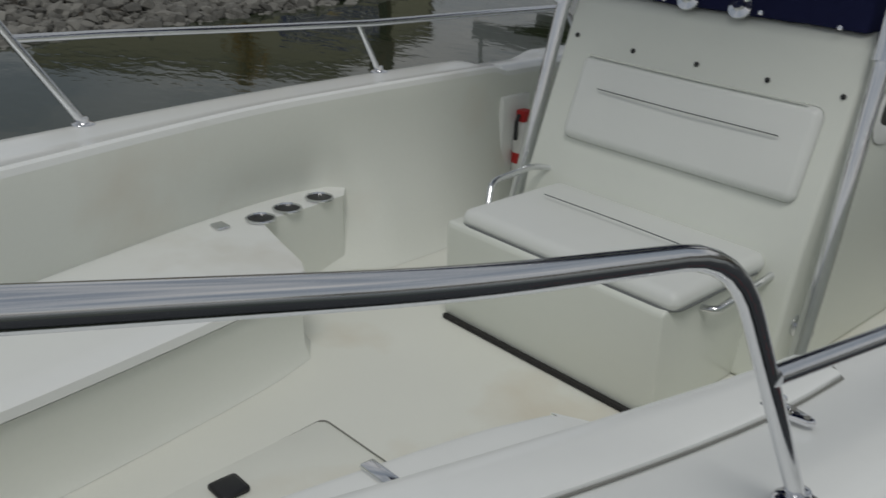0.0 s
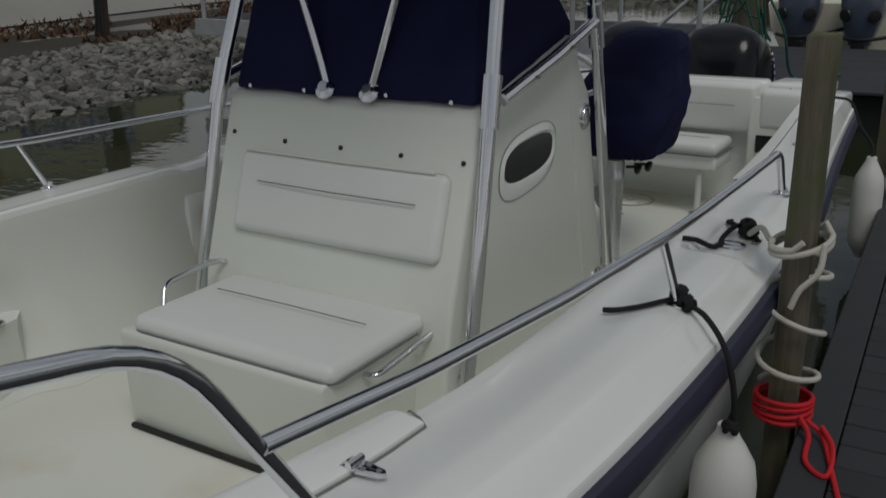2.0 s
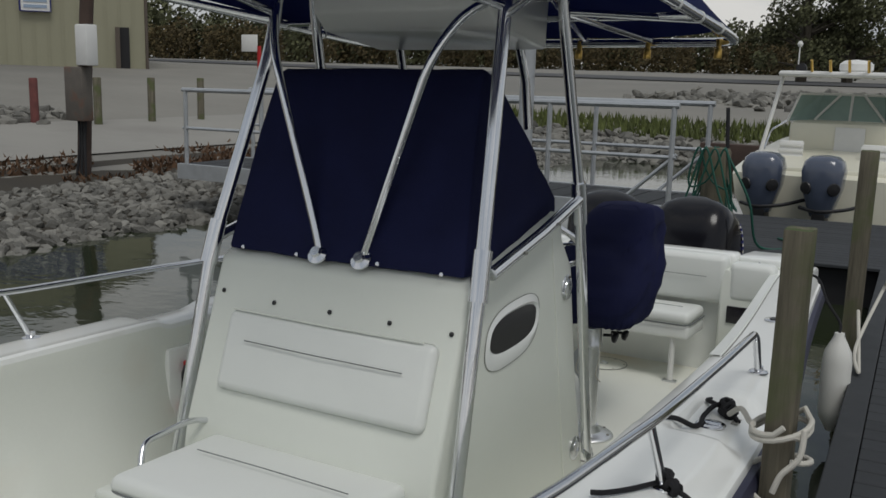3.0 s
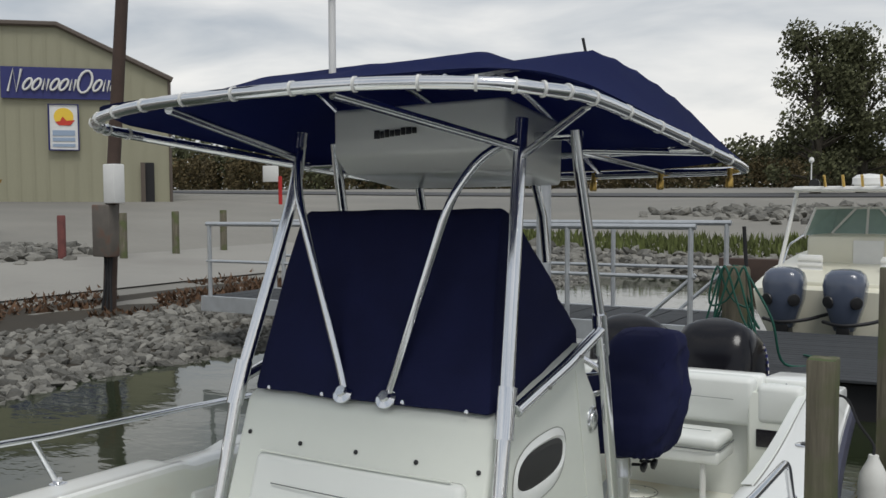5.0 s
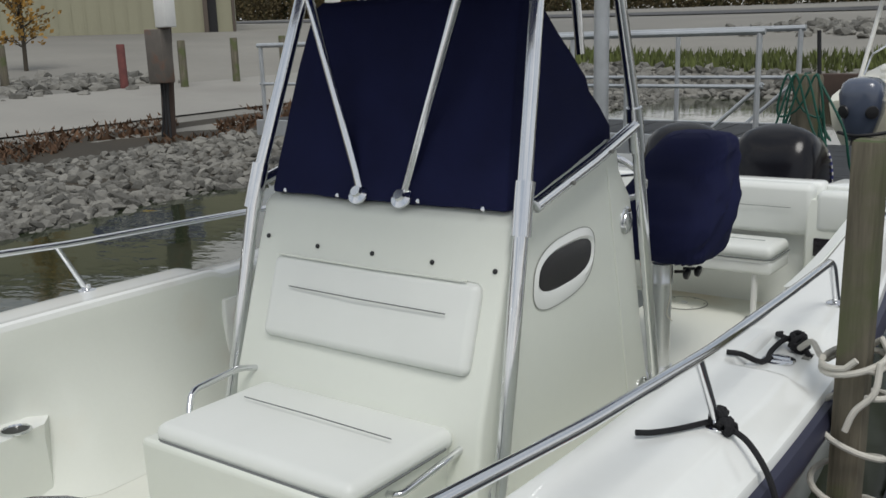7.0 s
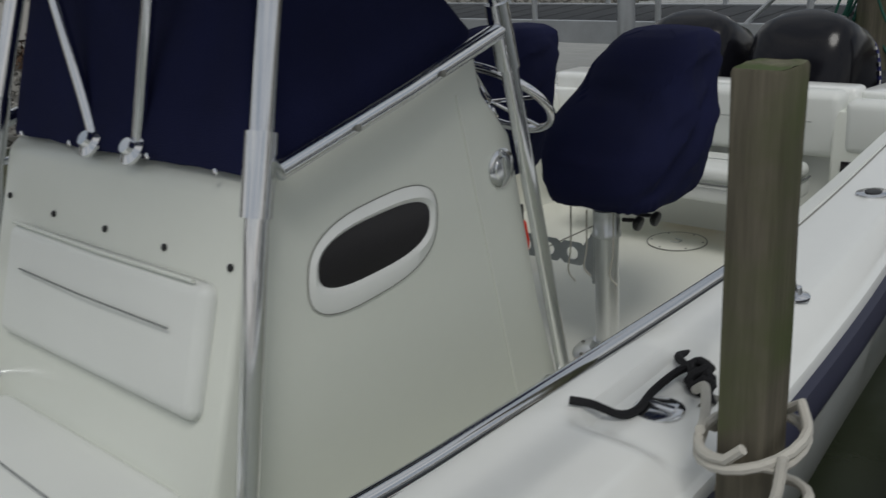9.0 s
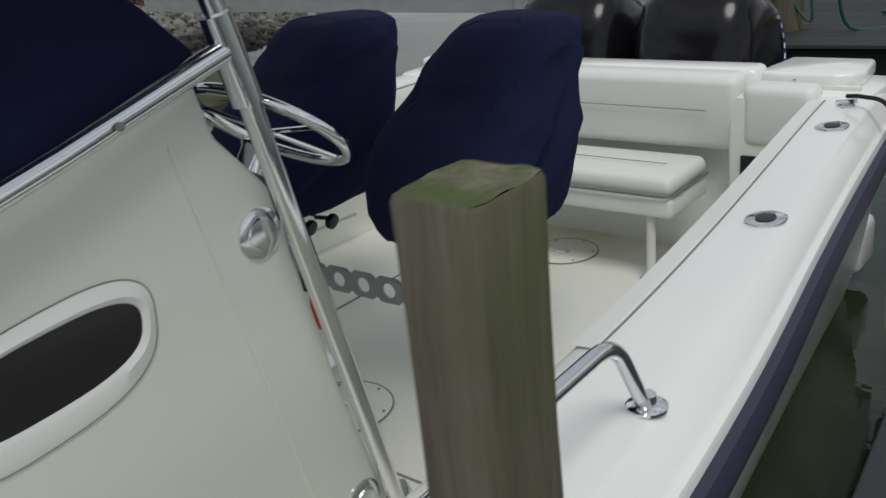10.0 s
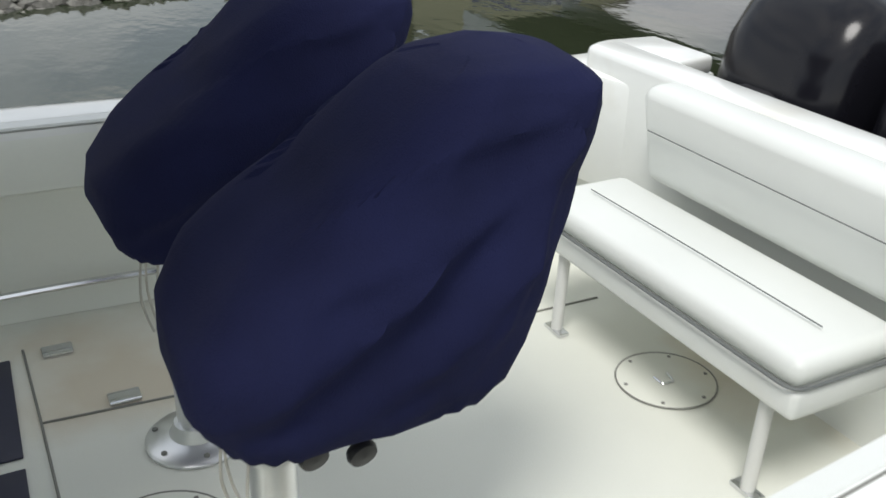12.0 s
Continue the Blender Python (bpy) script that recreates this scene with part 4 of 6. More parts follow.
mast = part("light_mast", tube([(-0.15, 5.3, 2.30), (-0.15, 5.3, 2.64)], 0.014, 10), SIGN_WHITE, ttop, "white mast")
part("mast_light", lathe([(0.018, 0), (0.022, 0.01), (0.045, 0.03), (0.045, 0.045), (0.02, 0.05)], (-0.15, 5.3, 2.64), n=16), SIGN_WHITE, mast)
part("whip_stub", tube([(0.70, 5.75, 2.40), (0.69, 5.74, 2.465)], 0.006, 8), BLACK, ttop)


# ---- helm seats ----
# folds in the loose covers, along the hidden armrests and the seat edge: y, z to y, z, height, width
FOLDS = [(6.86, 0.72, 7.34, 1.00, 0.052, 0.034), (6.92, 0.88, 7.22, 0.96, 0.018, 0.02), (7.02, 0.66, 7.42, 0.90, 0.024, 0.024), (7.26, 0.72, 7.46, 1.08, 0.018, 0.02),
         (7.05, 1.02, 7.44, 1.13, 0.018, 0.022), (6.82, 0.64, 7.08, 0.78, -0.012, 0.02), (7.10, 0.60, 7.22, 0.78, 0.012, 0.016)]


def helm_seat(x0):
    seat = empty("helm_seat", (x0, 6.96, 0))
    tagged(seat, "pedestal helm seat wrapped in a drawstring navy cover", "helm seat", "helm seats")
    secs = []
    # heights from the hem to the crown: z, front y, back y, half width
    table = [(0.61, 6.93, 7.17, 0.13), (0.602, 6.88, 7.25, 0.178), (0.614, 6.84, 7.315, 0.204), (0.648, 6.812, 7.36, 0.216), (0.71, 6.798, 7.395, 0.224), (0.78, 6.80, 7.42, 0.227), (0.86, 6.868, 7.445, 0.218), (0.93, 6.96, 7.478, 0.206),
             (1.00, 7.045, 7.506, 0.196), (1.06, 7.115, 7.532, 0.19), (1.11, 7.17, 7.545, 0.183), (1.145, 7.212, 7.54, 0.172), (1.172, 7.255, 7.505, 0.15), (1.186, 7.31, 7.44, 0.08)]
    for z, a, b, w in table:
        ring = []
        soft = 0.40 + 0.16 * ease(0.86, 1.06, z)
        for k in range(40):
            t = 2 * math.pi * k / 40
            ex = abs(math.cos(t)) ** soft * math.copysign(1, math.cos(t))
            ey = abs(math.sin(t)) ** (soft * 0.9) * math.copysign(1, math.sin(t))
            y = (a + b) / 2 + (b - a) / 2 * ey
            ring.append(Vector((x0 + w * ex, y, z)))
        secs.append(ring)
    bm = loft(secs, True, True)
    bmesh.ops.recalc_face_normals(bm, faces=bm.faces[:])
    bmesh.ops.subdivide_edges(bm, edges=bm.edges[:], cuts=3, use_grid_fill=True, smooth=0.12)
    bm.normal_update()
    for v in bm.verts:
        c = v.co
        fold = math.sin((c.y - 6.6) * 9 + (c.z - 0.4) * 7 + 1.5 * noise.noise(c * 3)) * noise.noise(c * 2.2 + Vector((5, 2, 1)))
        pucker = 0.006 * math.sin(46 * math.atan2(c.y - 7.06, c.x - x0)) * max(0.0, min(1.0, (0.66 - c.z) / 0.07))
        ridge = 1 - abs(noise.noise(Vector((c.x * 3.0, (c.y + c.z) * 2.2, (c.z - c.y) * 5.0)) + Vector((x0, 0, 2)))) * 2.2
        crease = 0.0
        for y0, z0, y1, z1, amp, wide in FOLDS:
            dy, dz = y1 - y0, z1 - z0
            along = max(0.0, min(1.0, ((c.y - y0) * dy + (c.z - z0) * dz) / (dy * dy + dz * dz)))
            off = (c.y - y0) * dz - (c.z - z0) * dy
            off = off / math.hypot(dy, dz) + 0.02 * noise.noise(Vector((along * 3, x0, z0 * 9)))
            gap = math.hypot(c.y - y0 - along * dy, c.z - z0 - along * dz)
            if gap < 4 * wide:
                crease += amp * math.exp(-abs(off) / (wide * (2.4 if off < 0 else 0.7))) * math.sin(math.pi * (0.08 + 0.84 * along))
        v.co += v.normal * (0.010 * fold + 0.008 * noise.noise(c * 5) + 0.009 * ridge + crease + pucker * 0.6 - 0.004)
    part("seat_cover", bm, NAVY, seat, "loose navy canvas cover gathered underneath")
    part("post", lathe([(0.045, 0.0), (0.045, 0.455), (0.054, 0.46), (0.054, 0.475), (0.05, 0.48), (0.05, 0.56)], (x0, 6.96, 0.02), n=24), BRUSHED, seat, "polished pedestal post")
    base = part("base_disc", lathe([(0.135, 0.0), (0.135, 0.006), (0.125, 0.016), (0.07, 0.026), (0.055, 0.06), (0.05, 0.06)], (x0, 6.96, 0.001), n=32), BRUSHED, seat, "round brushed base plate")
    for a in range(6):
        part("bolt", lathe([(0.008, 0), (0.008, 0.005), (0, 0.007)], (x0 + 0.112 * math.cos(a * 1.047), 6.96 + 0.112 * math.sin(a * 1.047), 0.018), n=8), SEAM, base)
    for dx, y in ((0.09, 7.0), (0.115, 7.08)):
        k = part("knob", lathe([(0.012, 0), (0.026, 0.01), (0.029, 0.02), (0.026, 0.03), (0, 0.034)], (x0 + dx, y, 0.535), (0.9, 0.1, -0.25), 16), BLACK, seat, "black adjuster knob")
        part("stem", tube([(x0 + dx * 0.5, y, 0.535), (x0 + dx, y, 0.54)], 0.008, 8), BLACK, k)
    for dx, y, l in ((-0.13, 6.92, 0.17), (-0.04, 6.89, 0.13), (0.06, 6.91, 0.15)):
        part("drawstring", tube(curve_points([(x0 + dx, y, 0.59), (x0 + dx + 0.01, y - 0.02, 0.50 - l * 0.4), (x0 + dx - 0.01, y - 0.01, 0.50 - l), (x0 + dx + 0.015, y, 0.49 - l * 1.2)], 4), 0.0035, 6), ROPE_WHITE, seat)
    return seat


helm_seat(0.37)
helm_seat(-0.372)
brace = empty("seat_brace", (0, 6.955, 0.38))
tagged(brace, "grey metal plate with round holes joining the seat posts", "brace")
bm = bmesh.new()
for j in range(5):
    cx = -0.22 + 0.11 * j
    outer = []
    for k in range(16):
        a = 2 * math.pi * (k + 0.5) / 16
        c, s_ = math.cos(a), math.sin(a)
        m = max(abs(c), abs(s_))
        outer.append((cx + 0.055 * c / m, 0.385 + 0.045 * s_ / m))
    inner = [(cx + 0.026 * math.cos(2 * math.pi * (k + 0.5) / 16), 0.385 + 0.026 * math.sin(2 * math.pi * (k + 0.5) / 16)) for k in range(16)]
    for y, flip in ((6.952, False), (6.958, True)):
        A = [bm.verts.new((x, y, z)) for x, z in outer]
        B = [bm.verts.new((x, y, z)) for x, z in inner]
        for k in range(16):
            bm.faces.new((A[k], A[(k + 1) % 16], B[(k + 1) % 16], B[k]))
    H0 = [bm.verts.new((x, 6.952, z)) for x, z in inner]
    H1 = [bm.verts.new((x, 6.958, z)) for x, z in inner]
    for k in range(16):
        bm.faces.new((H0[k], H0[(k + 1) % 16], H1[(k + 1) % 16], H1[k]))
bmesh.ops.remove_doubles(bm, verts=bm.verts[:], dist=0.0005)
part("brace_plate", bm, GALV, brace, smooth=False)
for s in (1, -1):
    part("end_bracket", prism([(s * 0.274, 0.43), (s * 0.274, 0.34), (s * 0.315, 0.29), (s * 0.315, 0.48)], "y", 6.950, 6.960), GALV, brace)
    part("clamp", tube([(s * 0.318, 6.955, 0.28), (s * 0.318, 6.955, 0.48)], 0.010, 8), GALV, brace)

# ---- stern bench ----
bench = empty("stern_bench", (0, 8.3, 0))
tagged(bench, "white folding stern bench with padded seat and backrest", "bench")
bb = part("bench_base", box((-0.56, 8.115, 0.285), (0.545, 8.47, 0.372), 0.02, 3), GEL, bench, "white moulded bench base")
bcu = part("bench_cushion", cushion((-0.565, 8.105, 0.372), (0.547, 8.465, 0.452), 0.036, 4, 0.012), VINYL, bench, "white vinyl bench cushion")
part("welt", tube(rounded([(-0.566, 8.45, 0.380), (-0.567, 8.103, 0.380), (0.549, 8.103, 0.380), (0.549, 8.45, 0.380)], 0.05), 0.005, 6), WELT, bcu)
part("seam", tube([(-0.47, 8.262, 0.4635), (0.0, 8.262, 0.4655), (0.46, 8.262, 0.4635)], 0.002, 6), WELT, bcu)
for x in (-0.43, 0.44):
    leg = part("leg", tube([(x, 8.145, 0.012), (x, 8.155, 0.29)], 0.019, 12), SIGN_WHITE, bench, "white tube leg")
    part("foot", box((x - 0.045, 8.125, 0.0), (x + 0.045, 8.165, 0.014), 0.004), STEEL, leg)
bm = cushion((-0.475, 8.435, 0.466), (0.672, 8.565, 0.785), 0.04, 4, 0.0)
for v in bm.verts:
    t = (v.co.z - 0.466) / 0.31
    if v.co.y < 8.50:
        v.co.y += 0.030 * (1 - t) - 0.030 * math.exp(-((t - 0.78) / 0.22) ** 2)
bk = part("back_cushion", bm, VINYL, bench, "white vinyl bolster backrest")
part("seam", tube([(-0.43, 8.424, 0.648), (0.2, 8.424, 0.645), (0.55, 8.425, 0.643)], 0.002, 6), WELT, bk)
part("corner_cushion", cushion((0.688, 8.43, 0.50), (0.965, 8.57, 0.748), 0.04, 4, 0.0), VINYL, bench, "short padded corner bolster")

door = empty("transom_door", (-0.70, 8.6, 0.1))
tagged(door, "white transom door with a steel latch, closed", "door")
part("door_panel", box((-0.93, 8.575, 0.03), (-0.47, 8.598, 0.72), 0.012, 3), GEL, door)
lt = part("latch", box((-0.60, 8.562, 0.49), (-0.52, 8.576, 0.53), 0.006), STEEL, door)
part("hinge", box((-0.50, 8.566, 0.50), (-0.455, 8.576, 0.54), 0.004), STEEL, door)


# ---- outboard motors ----
def outboard(x0):
    m = empty("outboard_motor", (x0, 8.98, 0.2))
    tagged(m, "large black outboard motor with chrome trim stripe", "outboard motor", "outboard motors")
    secs = []
    for z, y0, y1, w in ((0.40, 8.80, 9.30, 0.20), (0.44, 8.77, 9.38, 0.245), (0.56, 8.75, 9.42, 0.262), (0.70, 8.76, 9.43, 0.266), (0.82, 8.80, 9.41, 0.262), (0.90, 8.86, 9.37, 0.248), (0.955, 8.93, 9.31, 0.218), (0.985, 9.0, 9.25, 0.165), (0.997, 9.06, 9.18, 0.08)):
        ring = []
        for k in range(36):
            t = 2 * math.pi * k / 36
            ex = abs(math.cos(t)) ** 0.55 * math.copysign(1, math.cos(t))
            ey = abs(math.sin(t)) ** 0.62 * math.copysign(1, math.sin(t))
            ring.append(Vector((x0 + w * 1.1 * ex, (y0 + y1) / 2 + (y1 - y0) / 2 * ey, z + 0.032 * ease(0.5, 0.9, z) - 0.06 * ey * ease(0.7, 0.9, z))))
        secs.append(ring)
    cowl = part("cowl", loft(secs, True, True), COWL, m, "glossy black cowl")
    # hooded air intake: a raised arch round a sunken matt panel on the front
    arch = [(x0 - 0.165, 0.46), (x0 - 0.165, 0.66), (x0 - 0.13, 0.735), (x0 - 0.05, 0.765), (x0 + 0.05, 0.765), (x0 + 0.13, 0.735), (x0 + 0.165, 0.66), (x0 + 0.165, 0.46)]
    part("intake_hood", tube(curve_points([(x, 8.762 + 0.10 * ease(0.62, 0.80, z), z) for x, z in arch], 3), 0.024, 8), COWL, cowl)
    part("intake_panel", prism(arch, "y", 8.745, 8.80, 0.006), BLACK, cowl, "matt black sunken intake panel")
    for s in (1, -1):
        line = curve_points([(x0 + s * 0.272, 9.25, 0.45), (x0 + s * 0.283, 9.27, 0.61), (x0 + s * 0.283, 9.26, 0.76), (x0 + s * 0.264, 9.22, 0.89), (x0 + s * 0.21, 9.17, 0.965)], 6)
        stripe = part("trim_stripe", tube(line, 0.013, 6), SIGN_BLUE, cowl, "blue stripe with chrome bars")
        for k in range(1, len(line) - 2, 2):
            part("chrome_bar", tube([line[k] + Vector((s * 0.008, -0.016, 0)), line[k + 1] + Vector((s * 0.008, -0.012, 0))], 0.007, 6), CHROME, stripe)
    part("midsection", prism([(8.83, 0.43), (9.25, 0.43), (9.19, -0.45), (8.91, -0.45)], "x", x0 - 0.09, x0 + 0.09, 0.03, 2), COWL, m)
    part("clamp_bracket", box((x0 - 0.13, 8.65, 0.10), (x0 + 0.13, 8.88, 0.40), 0.02), BLACK, m)
    part("rigging_hose", tube(curve_points([(x0 - 0.05, 8.63, 0.35), (x0 - 0.07, 8.67, 0.62), (x0 - 0.04, 8.77, 0.52)], 5), 0.016, 8), RUBBER, m)


outboard(0.285)
outboard(-0.35)


# ---- things on the boat's deck ----
ext = empty("fire_extinguisher", (-1.17, 5.72, 0.1))
tagged(ext, "small white and red fire extinguisher in a wall recess", "fire extinguisher")
part("bottle", lathe([(0.03, 0), (0.04, 0.012), (0.04, 0.21), (0.03, 0.245), (0.015, 0.26)], (-1.055, 5.55, 0.18), n=16), SIGN_WHITE, ext)
part("band", lathe([(0.0415, 0), (0.0415, 0.05)], (-1.055, 5.55, 0.24), n=16), RED_PAINT, ext)
part("valve", box((-1.08, 5.525, 0.435), (-1.03, 5.58, 0.49), 0.008), RED_PAINT, ext, "red valve head")
part("nozzle", tube([(-1.055, 5.52, 0.47), (-1.045, 5.495, 0.44), (-1.04, 5.49, 0.36)], 0.009, 8), BLACK, ext)
part("recess_frame", box((-1.14, 5.46, 0.14), (-1.098, 5.64, 0.55), 0.012), GEL, ext)

CLEAT_Z = gun(5.6) + 0.004 - pocket(5.64)
fair = empty("mooring_cleat", (1.325, 5.64, CLEAT_Z))
tagged(fair, "flush oval stainless mooring cleat on the gunwale", "cleat")
part("cleat_plate", lathe([(0.052, 0), (0.052, 0.004), (0.045, 0.007), (0, 0.007)], (1.325, 5.64, CLEAT_Z), n=24), STEEL, fair)
part("cleat_bar", tube([(1.29, 5.64, CLEAT_Z + 0.01), (1.36, 5.64, CLEAT_Z + 0.01)], 0.008, 8), STEEL, fair)
part("worn_patch", box((1.378, 5.70, CLEAT_Z - 0.003), (1.402, 5.76, CLEAT_Z + 0.001), 0.001), SEAM, fair)
for s in (1, -1):
    sc2 = empty("stern_cleat", (s * 1.08, 8.42, gun(8.4)))
    tagged(sc2, "small stainless stern cleat", "cleat")
    part("cleat_plate", lathe([(0.03, 0), (0.03, 0.004), (0.01, 0.008)], (s * 1.08, 8.42, gun(8.4) + 0.006), n=18), STEEL, sc2)
    part("cleat_horn", tube([(s * 1.05, 8.40, gun(8.4) + 0.02), (s * 1.11, 8.44, gun(8.4) + 0.02)], 0.009, 8), STEEL, sc2)


def rope(name, pts, r, material, label, category="rope", per=6):
    ob = part(name, tube(curve_points(pts, per), r, 8), material)
    return tagged(ob, label, category)


def knot(bm, c, r, size, seed):
    rnd = random.Random(seed)
    for _ in range(4):
        ax = Vector((rnd.uniform(-1, 1), rnd.uniform(-1, 1), rnd.uniform(-1, 1))).normalized()
        u = ax.orthogonal().normalized()
        v = ax.cross(u)
        tube([Vector(c) + (u * math.cos(2 * math.pi * k / 12) + v * math.sin(2 * math.pi * k / 12)) * size + ax * rnd.uniform(-0.2, 0.2) * size for k in range(12)], r, 7, True, bm)
    return bm


G5 = gun(5.0)
# the fender line knotted round the middle stanchion
bm = tube(curve_points([(1.235, 4.77, G5 + 0.022), (1.265, 4.80, G5 + 0.018), (1.31, 4.87, G5 + 0.014), (1.365, 4.945, G5 + 0.02)], 6), 0.008, 8)
knot(bm, (1.38, 4.95, G5 + 0.035), 0.008, 0.022, 2)
knot(bm, (1.41, 4.93, G5 + 0.02), 0.008, 0.02, 5)
tube(curve_points([(1.41, 4.93, G5 + 0.02), (1.47, 4.915, G5 - 0.005), (1.535, 4.88, G5 - 0.07), (1.572, 4.86, G5 - 0.18), (1.575, 4.86, 0.39)], 6), 0.008, 8, False, bm)
knot(bm, (1.575, 4.84, 0.40), 0.008, 0.018, 9)
tagged(part("fender_line", bm, ROPE_BLACK), "black line knotted round the rail stanchion", "rope")
# black line at the cleat
gz = CLEAT_Z + 0.012
bm = tube(curve_points([(1.205, 5.50, gz + 0.036), (1.245, 5.52, gz + 0.03), (1.285, 5.555, gz + 0.004), (1.30, 5.60, gz), (1.29, 5.68, gz + 0.005), (1.305, 5.77, gz + 0.02), (1.34, 5.80, gz + 0.02)], 6), 0.009, 8)
tube(curve_points([(1.27, 5.90, gz), (1.26, 5.84, gz + 0.012), (1.30, 5.80, gz + 0.015), (1.36, 5.76, gz + 0.01), (1.40, 5.72, gz - 0.01)], 6), 0.009, 8, False, bm)
knot(bm, (1.345, 5.77, gz + 0.02), 0.009, 0.028, 3)
knot(bm, (1.36, 5.75, gz + 0.015), 0.009, 0.024, 7)
tagged(part("mooring_line", bm, ROPE_BLACK), "black mooring line looped on the gunwale cleat", "rope")


def fender(x, y, z_top, length, r, label):
    f = empty("fender", (x, y, z_top - length))
    tagged(f, label, "fender", "fenders")
    part("fender_body", lathe([(0.012, 0), (0.03, 0.0), (r * 0.55, 0.03), (r * 0.9, 0.075), (r, 0.13), (r, length - 0.17), (r * 0.9, length - 0.11), (r * 0.6, length - 0.06), (0.034, length - 0.03), (0.026, length), (0.01, length)], (x, y, z_top - length), n=26), FENDER, f)
    part("fender_eye", tube([(x - 0.03, y, z_top - 0.02), (x + 0.03, y, z_top - 0.02)], 0.012, 8), BLACK, f)


fender(1.562, 4.86, 0.395, 0.58, 0.088, "white cylindrical fender hanging on a black line")
fender(1.40, 8.15, 0.46, 0.58, 0.082, "white fender hanging near the stern")
rope("stern_line", [(1.08, 8.42, 0.73), (1.14, 8.40, 0.735), (1.23, 8.36, 0.72), (1.30, 8.30, 0.60), (1.39, 8.2, 0.51), (1.40, 8.15, 0.46)], 0.008, ROPE_BLACK, "dark line from the stern cleat over the gunwale")

# the boat lies a little down by the stern
for ob in [o for o in scene.objects if o not in ASHORE and o.parent is None]:
    ob.matrix_basis = TRIM @ ob.matrix_basis


# ---- pilings ----
def piling(x, y, top, w, turn, label, foot=-1.2, wy=None):
    wy = wy or w
    p = empty("piling", (x, y, foot))
    tagged(p, label, "piling")
    m = Matrix.Translation((x, y, 0)) @ pose(0, 0, 0, 0, 0, turn)
    bm = bmesh.new()
    n = 22
    rows = []
    for i in range(n + 1):
        z = foot + (top - foot) * i / n
        ring = []
        for k in range(24):
            side, t = divmod(k, 6)
            u = -1 + 2 * t / 6
            cx, cy = ((u, -1), (1, u), (-u, 1), (-1, -u))[side]
            soft = 0.93 if t == 0 else (0.985 if t in (1, 5) else 1.0)
            q = Vector((cx * w / 2 * soft, cy * wy / 2 * soft, z))
            q += Vector((cx, cy, 0)) * 0.0025 * noise.noise(Vector((cx * 4, cy * 4 + side, z * 3)))
            ring.append(bm.verts.new(m @ q))
        rows.append(ring)
    for a, b in zip(rows, rows[1:]):
        for k in range(24):
            bm.faces.new((a[k], a[(k + 1) % 24], b[(k + 1) % 24], b[k]))
    top_piece = bmesh.new()
    topring = [bm.verts.new(m @ (m.inverted() @ v.co * 0.95 + Vector((0, 0, (top + 0.006) - top * 0.95)))) for v in rows[-1]]
    for k in range(24):
        bm.faces.new((rows[-1][k], rows[-1][(k + 1) % 24], topring[(k + 1) % 24], topring[k]))
    top_piece.faces.new([top_piece.verts.new(v.co) for v in topring])
    bmesh.ops.triangulate(top_piece, faces=top_piece.faces[:])
    rumple(top_piece, 0.003, 22.0, 3)
    part("post", bm, PILE_WOOD, p)
    part("end_grain", top_piece, END_GRAIN, p, "mossy weathered end grain")
    return p


PX, PY = 1.568, 5.515
piling(PX, PY, 1.345, 0.086, -1, "square weathered wooden piling, greenish, tied with rope", -1.2, 0.098)
piling(1.318, 9.35, 1.34, 0.115, 5, "square wooden piling beside the stern")
# white line wound round the piling
wind = []
for k in range(0, 40):
    a = k / 40 * 2 * math.pi * 2.0
    wind.append((PX + 0.088 * math.cos(a - 1.0), PY + 0.088 * math.sin(a - 1.0), 0.70 + 0.028 * math.sin(a) + 0.018 * (k / 20) + (0.02 if k % 13 == 0 else 0)))
bm = tube(wind, 0.0095, 8)
tube(curve_points([(PX + 0.08, PY - 0.06, 0.74), (PX + 0.075, PY - 0.085, 0.66), (PX + 0.03, PY - 0.10, 0.60), (PX + 0.01, PY - 0.11, 0.54)], 5), 0.0095, 8, False, bm)
loose = []
for k in range(0, 49):
    a = k / 48 * 2 * math.pi * 2.6
    loose.append((PX + 0.098 * math.cos(a - 1.0), PY + 0.098 * math.sin(a - 1.0), 0.64 - 0.45 * k / 48 + 0.02 * math.sin(a * 0.5)))
tube(loose, 0.0095, 8, False, bm)
tube(curve_points([(PX - 0.08, PY - 0.03, 0.72), (1.46, 5.56, 0.70), (1.41, 5.66, 0.70), (1.36, 5.72, gz)], 5), 0.0095, 8, False, bm)
tagged(part("dock_line", bm, ROPE_WHITE), "white dock line wound round the piling", "rope")
bm = bmesh.new()
for j in range(4):
    tube([(PX + 0.089 * math.cos(2 * math.pi * k / 20), PY + 0.089 * math.sin(2 * math.pi * k / 20), 0.135 + 0.018 * j + 0.008 * math.sin(2 * math.pi * k / 20 + j)) for k in range(20)], 0.0085, 7, True, bm)
tube(curve_points([(PX + 0.07, PY - 0.07, 0.16), (PX + 0.11, PY - 0.12, 0.13), (PX + 0.13, PY - 0.25, 0.115), (PX + 0.20, PY - 0.30, 0.112), (PX + 0.19, PY - 0.16, 0.13), (PX + 0.14, PY - 0.08, 0.15)], 6), 0.008, 7, False, bm)
tube(curve_points([(PX + 0.09, PY - 0.06, 0.15), (PX + 0.15, PY - 0.10, 0.125), (PX + 0.22, PY - 0.30, 0.112), (PX + 0.30, PY - 0.55, 0.112), (PX + 0.42, PY - 0.95, 0.112), (PX + 0.60, PY - 1.4, 0.112)], 6), 0.008, 7, False, bm)
tagged(part("red_cord", bm, ROPE_RED), "bright red cord tied round the piling and lying on the dock", "rope")
